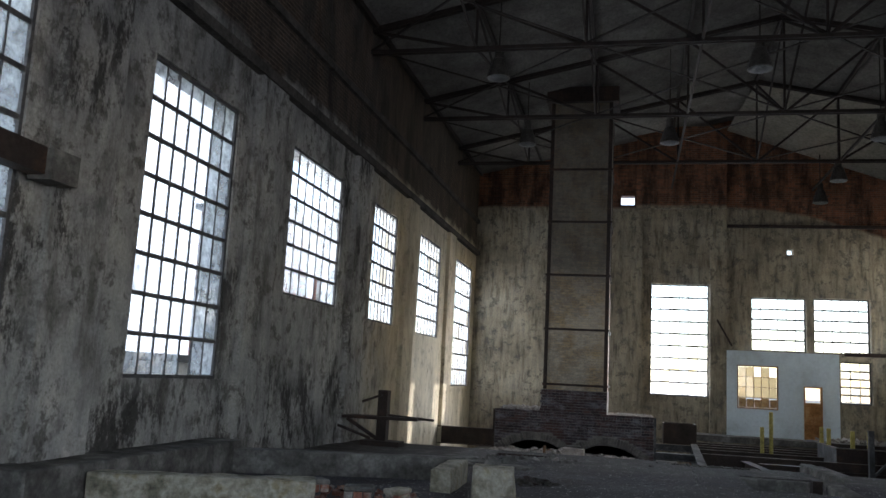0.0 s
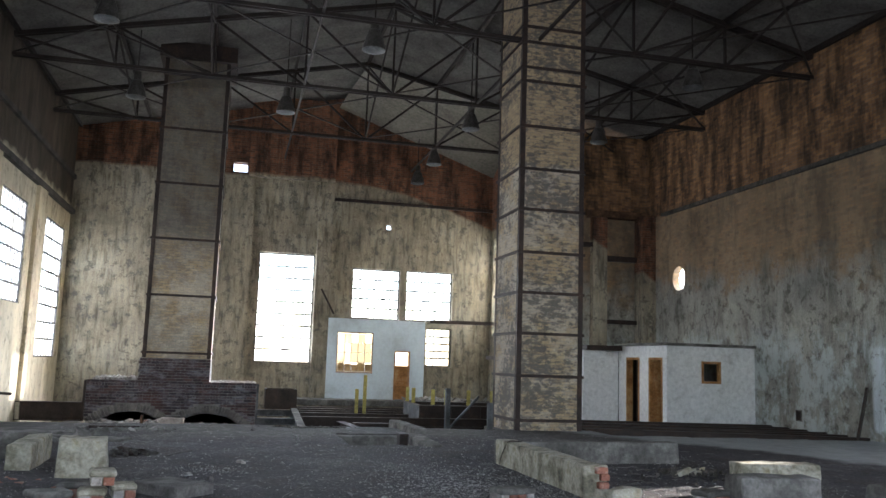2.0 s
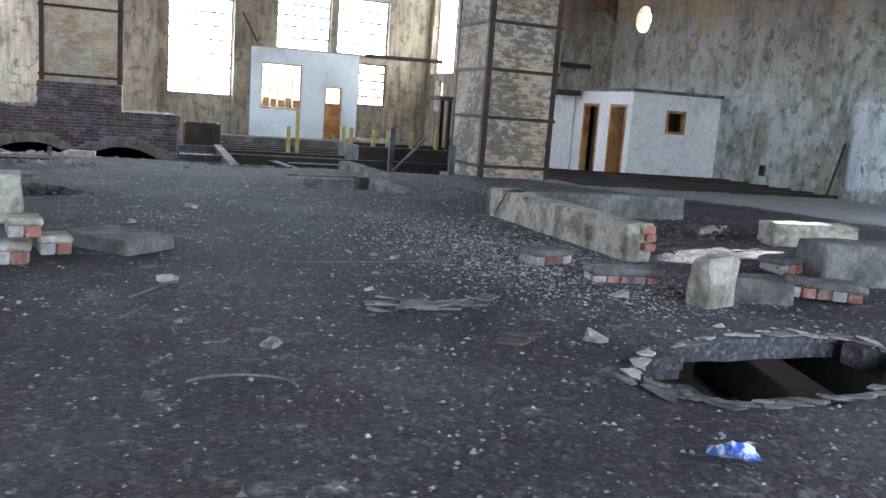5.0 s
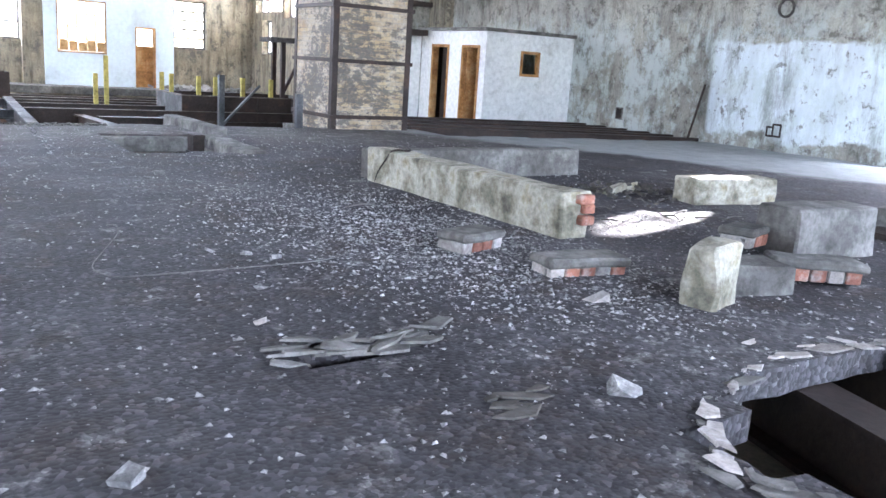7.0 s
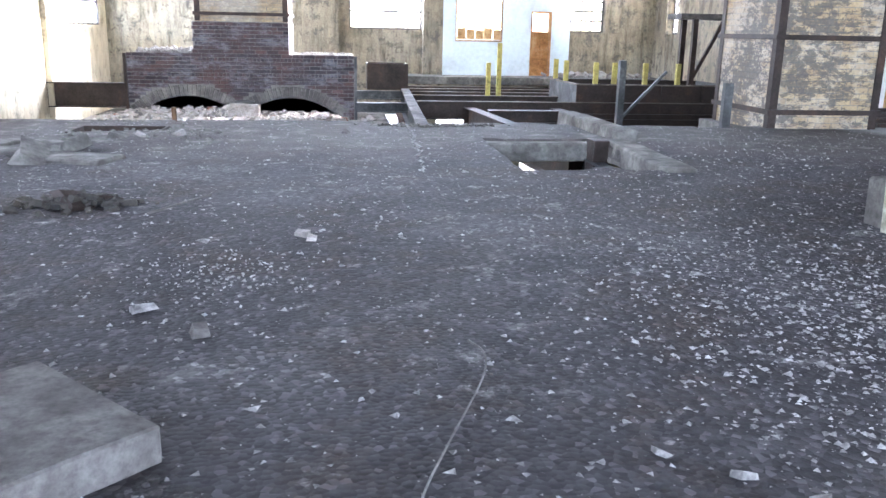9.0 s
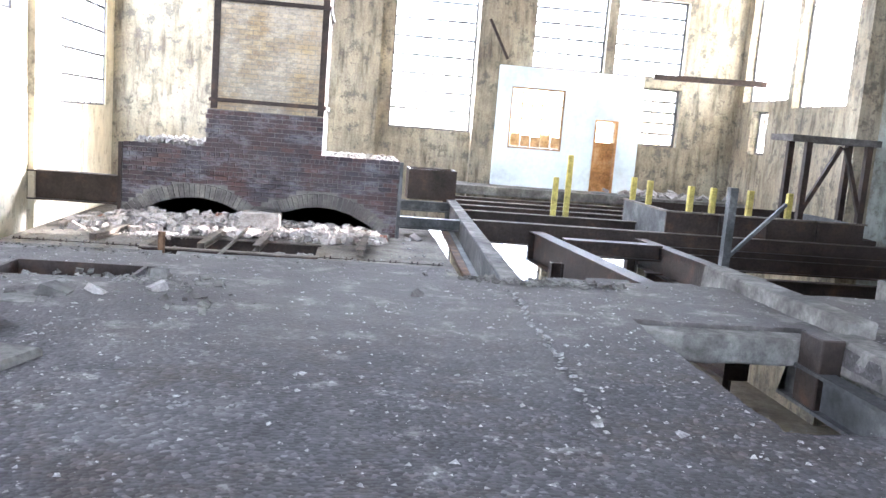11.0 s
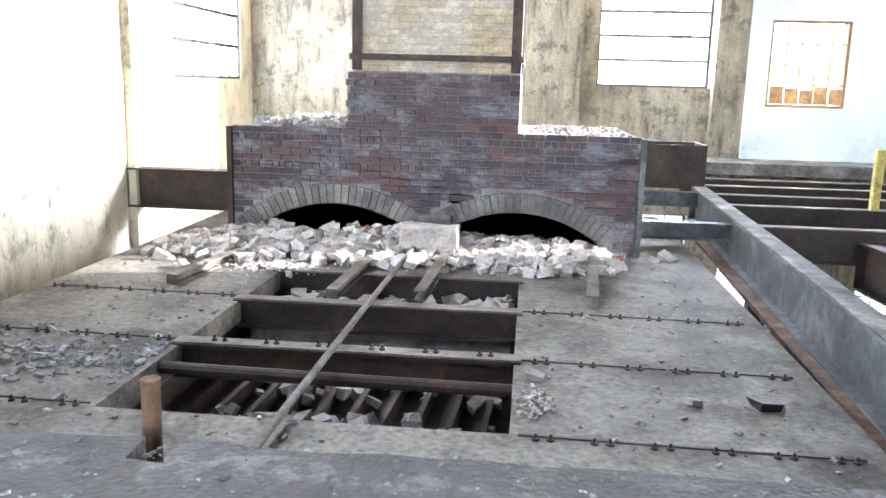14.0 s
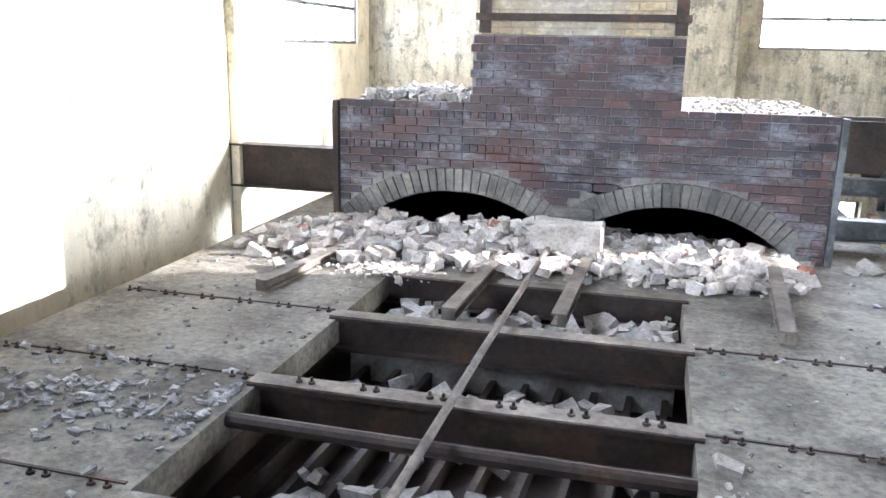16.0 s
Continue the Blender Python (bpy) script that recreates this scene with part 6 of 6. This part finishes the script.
solid("crumpled_paper", bm, finish(m, n, l, ramp(n, l, noise_of(n, l, position(n), 20), [(0.45, (0.05, 0.12, 0.45)), (0.55, (0.6, 0.65, 0.7))]), 0.6), "crumpled blue and white wrapper", "paper")

# dust of chips all over the floor
crng = np.random.RandomState(3)


def chip_field(name, n, x0, x1, y0, y1, smin, smax, dens, label):
    pts = crng.uniform((x0, y0), (x1, y1), (n * 3, 2))
    verts, faces, made = [], [], 0
    for x, y in pts:
        if made >= n:
            break
        if crng.rand() > dens(x, y) or not floor_there(x, y):
            continue
        s = smin + (smax - smin) * crng.rand() ** 3
        a = crng.uniform(0, 6.28)
        z = floor_height(x, y) - 0.001
        base = len(verts)
        for k in range(3):
            r = s * crng.uniform(0.5, 1.0)
            verts.append((x + r * math.cos(a + 2.1 * k), y + r * math.sin(a + 2.1 * k), z))
        verts.append((x + s * crng.uniform(-0.3, 0.3), y + s * crng.uniform(-0.3, 0.3), z + s * crng.uniform(0.2, 0.6) * (1.0 if s < 0.03 else 0.5)))
        faces += [(base, base + 1, base + 3), (base + 1, base + 2, base + 3), (base + 2, base, base + 3)]
        made += 1
    me = bpy.data.meshes.new(name)
    me.from_pydata(verts, [], faces)
    me.materials.append(CHIPS)
    return tagged(new(name, me), label, "grit", kind="stuff")


chip_field("floor_grit", 26000, -3.5, 8.0, 4.0, 19.2, 0.006, 0.03, lambda x, y: 0.35 + 0.65 * math.exp(-((x - 3.0) ** 2 / 2.0 + (y - 9.5) ** 2 / 8.0)) + 0.3 * noise.noise((x * 0.8, y * 0.8, 4.0)), "pale plaster chips scattered over the dark floor")
chip_field("gravel_spill", 9000, 1.6, 4.2, 7.2, 12.5, 0.008, 0.034, lambda x, y: math.exp(-((x - 3.0) ** 2 / 0.9 + (y - 9.6) ** 2 / 4.0)), "grey gravel spilled beside the kerb wall")
chip_field("floor_flakes", 300, -3.5, 9.0, 3.5, 19.0, 0.03, 0.08, lambda x, y: 0.6, "larger pale flakes of plaster on the floor")
stuff = bmesh.new()
for k in range(700):
    x, y = rng.uniform(-5.0, 1.35), rng.uniform(19.4, 26.0)
    if PIT[0] - 0.03 < x < PIT[1] + 0.03 and PIT[2] < y < 25.2:
        continue
    stone(stuff, (x, y, LOW + 0.004), rng.choice((0.015, 0.02, 0.03, 0.05)), rng, 0.5)
for k in range(260):
    stone(stuff, (min(rng.gauss(-3.9, 0.5), PIT[0] - 0.08), rng.gauss(22.0, 0.25) + 0.1, LOW + 0.01), rng.choice((0.03, 0.05, 0.08)), rng, 0.4)
solid("platform_grit", stuff, CHIPS, "grit and flakes on the boiler platform", "grit", kind="stuff")

# ---- brick house outside the windows ----
m, n, l = graph("outside_brick")
bt, sp = brick_nodes(n, l, position(n), (0.42, 0.20, 0.15), (0.33, 0.17, 0.13), (0.55, 0.52, 0.48), 1.3)
HOUSEBRICK = finish(m, n, l, bt.outputs["Color"], 0.9)


def outside_house(y0, y1, z1, material, label):
    house = thing("outside_house", (-13.2, (y0 + y1) / 2, DEEP), label, "house")
    bm = bmesh.new()
    box(bm, -15.0, -11.5, y0, y1, DEEP, z1)
    part("wall", bm, material, house)
    bm = bmesh.new()
    box(bm, -15.2, -11.3, y0 - 0.1, y1 + 0.1, z1, z1 + 0.2)
    part("roof", bm, ROOF, house)


outside_house(26.3, 34.0, 7.0, HOUSEBRICK, "red brick building outside the tall windows")
outside_house(12.0, 13.9, 8.6, HOUSEBRICK, "narrow red brick tower outside the tall windows")
outside_house(14.3, 20.6, 1.6, WHITE, "low whitewashed shed between brick buildings")
# added glowing sheet that makes the sky in the west windows white
m, n, l = graph("backdrop_glow")
e = n.new("ShaderNodeEmission")
e.inputs["Color"].default_value, e.inputs["Strength"].default_value = (0.86, 0.94, 1.0, 1), 1.3
l.new(e.outputs[0], n["Material Output"].inputs["Surface"])
bm = bmesh.new()
box(bm, -70.5, -70.0, -60, 140, DEEP, 75)
solid("backdrop", bm, m, "glowing backdrop added beyond the buildings to whiten the windows", "sky", kind="structure")
# added wall that stops the sun from entering at the side door
bm = bmesh.new()
box(bm, 17.0, 17.4, 8.0, 15.5, DEEP, 2.7)
solid("sun_screen_wall", bm, WHITE, "pale wall added outside to keep sun out of the side door", "wall", kind="structure")
trim("yard_step", XR + 0.5, 17.0, 9.0, 15.0, DEEP, -0.12, CONCRETE, "concrete landing outside the side door")

# ---- bricks of the furnace face, laid one by one ----
bm = bmesh.new()
box(bm, -0.5, 0.5, -0.5, 0.5, -0.5, 0.5)
bmesh.ops.bevel(bm, geom=bm.edges[:], offset=0.03, segments=1, affect="EDGES")
brick_mesh = mesh_of("brick", bm, BRICK)
pale_mesh = brick_mesh.copy()
pale_mesh.materials[0] = VOUSSOIR
brng = random.Random(9)


def lay(x, z, w, h, y=FY, mesh=None, turn=0.0, name="brick"):
    o = new(name, mesh or brick_mesh)
    o.parent = furnace
    o.matrix_parent_inverse = furnace.matrix_basis.inverted()
    o.location = (x, y + 0.03 + brng.uniform(-0.006, 0.004), z)
    o.rotation_euler = (0, turn, 0)
    o.scale = (w, 0.07, h)
    return o


COURSE, BW = 0.0835, 0.245
row, z = 0, LOW
while z + COURSE < FTOP + 0.02:
    soldier = row in (11, 15)
    step = 0.084 if soldier else BW
    x = FX0 - (0 if row % 2 else step / 2)
    while x < FX1:
        a, b = max(x, FX0 + 0.004), min(x + step, FX1 - 0.004)
        x += step
        if b - a < 0.05:
            continue
        cx, cz = (a + b) / 2, z + COURSE / 2
        if any(cz < arch_z(c, h, z0, r, cx, 0.26) + 0.02 and abs(cx - c) < h + 0.24 for c, h, z0, r in ARCHES):
            continue
        lay(cx, cz, b - a - 0.011, COURSE - 0.012)
    z += COURSE
    row += 1
row = 0
while z + COURSE < 1.40:
    x = -2.82 - (0 if row % 2 else BW / 2)
    while x < -0.72:
        a, b = max(x, -2.82 + 0.03 * (row % 3)), min(x + BW, -0.72 - 0.02 * (row % 2))
        x += BW
        if b - a > 0.05:
            lay((a + b) / 2, z + COURSE / 2, b - a - 0.011, COURSE - 0.012, FY + 0.01)
    z += COURSE
    row += 1
for c, half, z0, rise in ARCHES:
    r = (half * half + rise * rise) / (2 * rise)
    zc = z0 + rise - r
    span = math.asin(min(1, half / r))
    n = int(2 * span * (r + 0.12) / 0.088)
    for k in range(n):
        a = -span + 2 * span * (k + 0.5) / n
        lay(c + (r + 0.125) * math.sin(a), zc + (r + 0.125) * math.cos(a), 0.077, 0.235, FY - 0.008, pale_mesh, a, "voussoir")
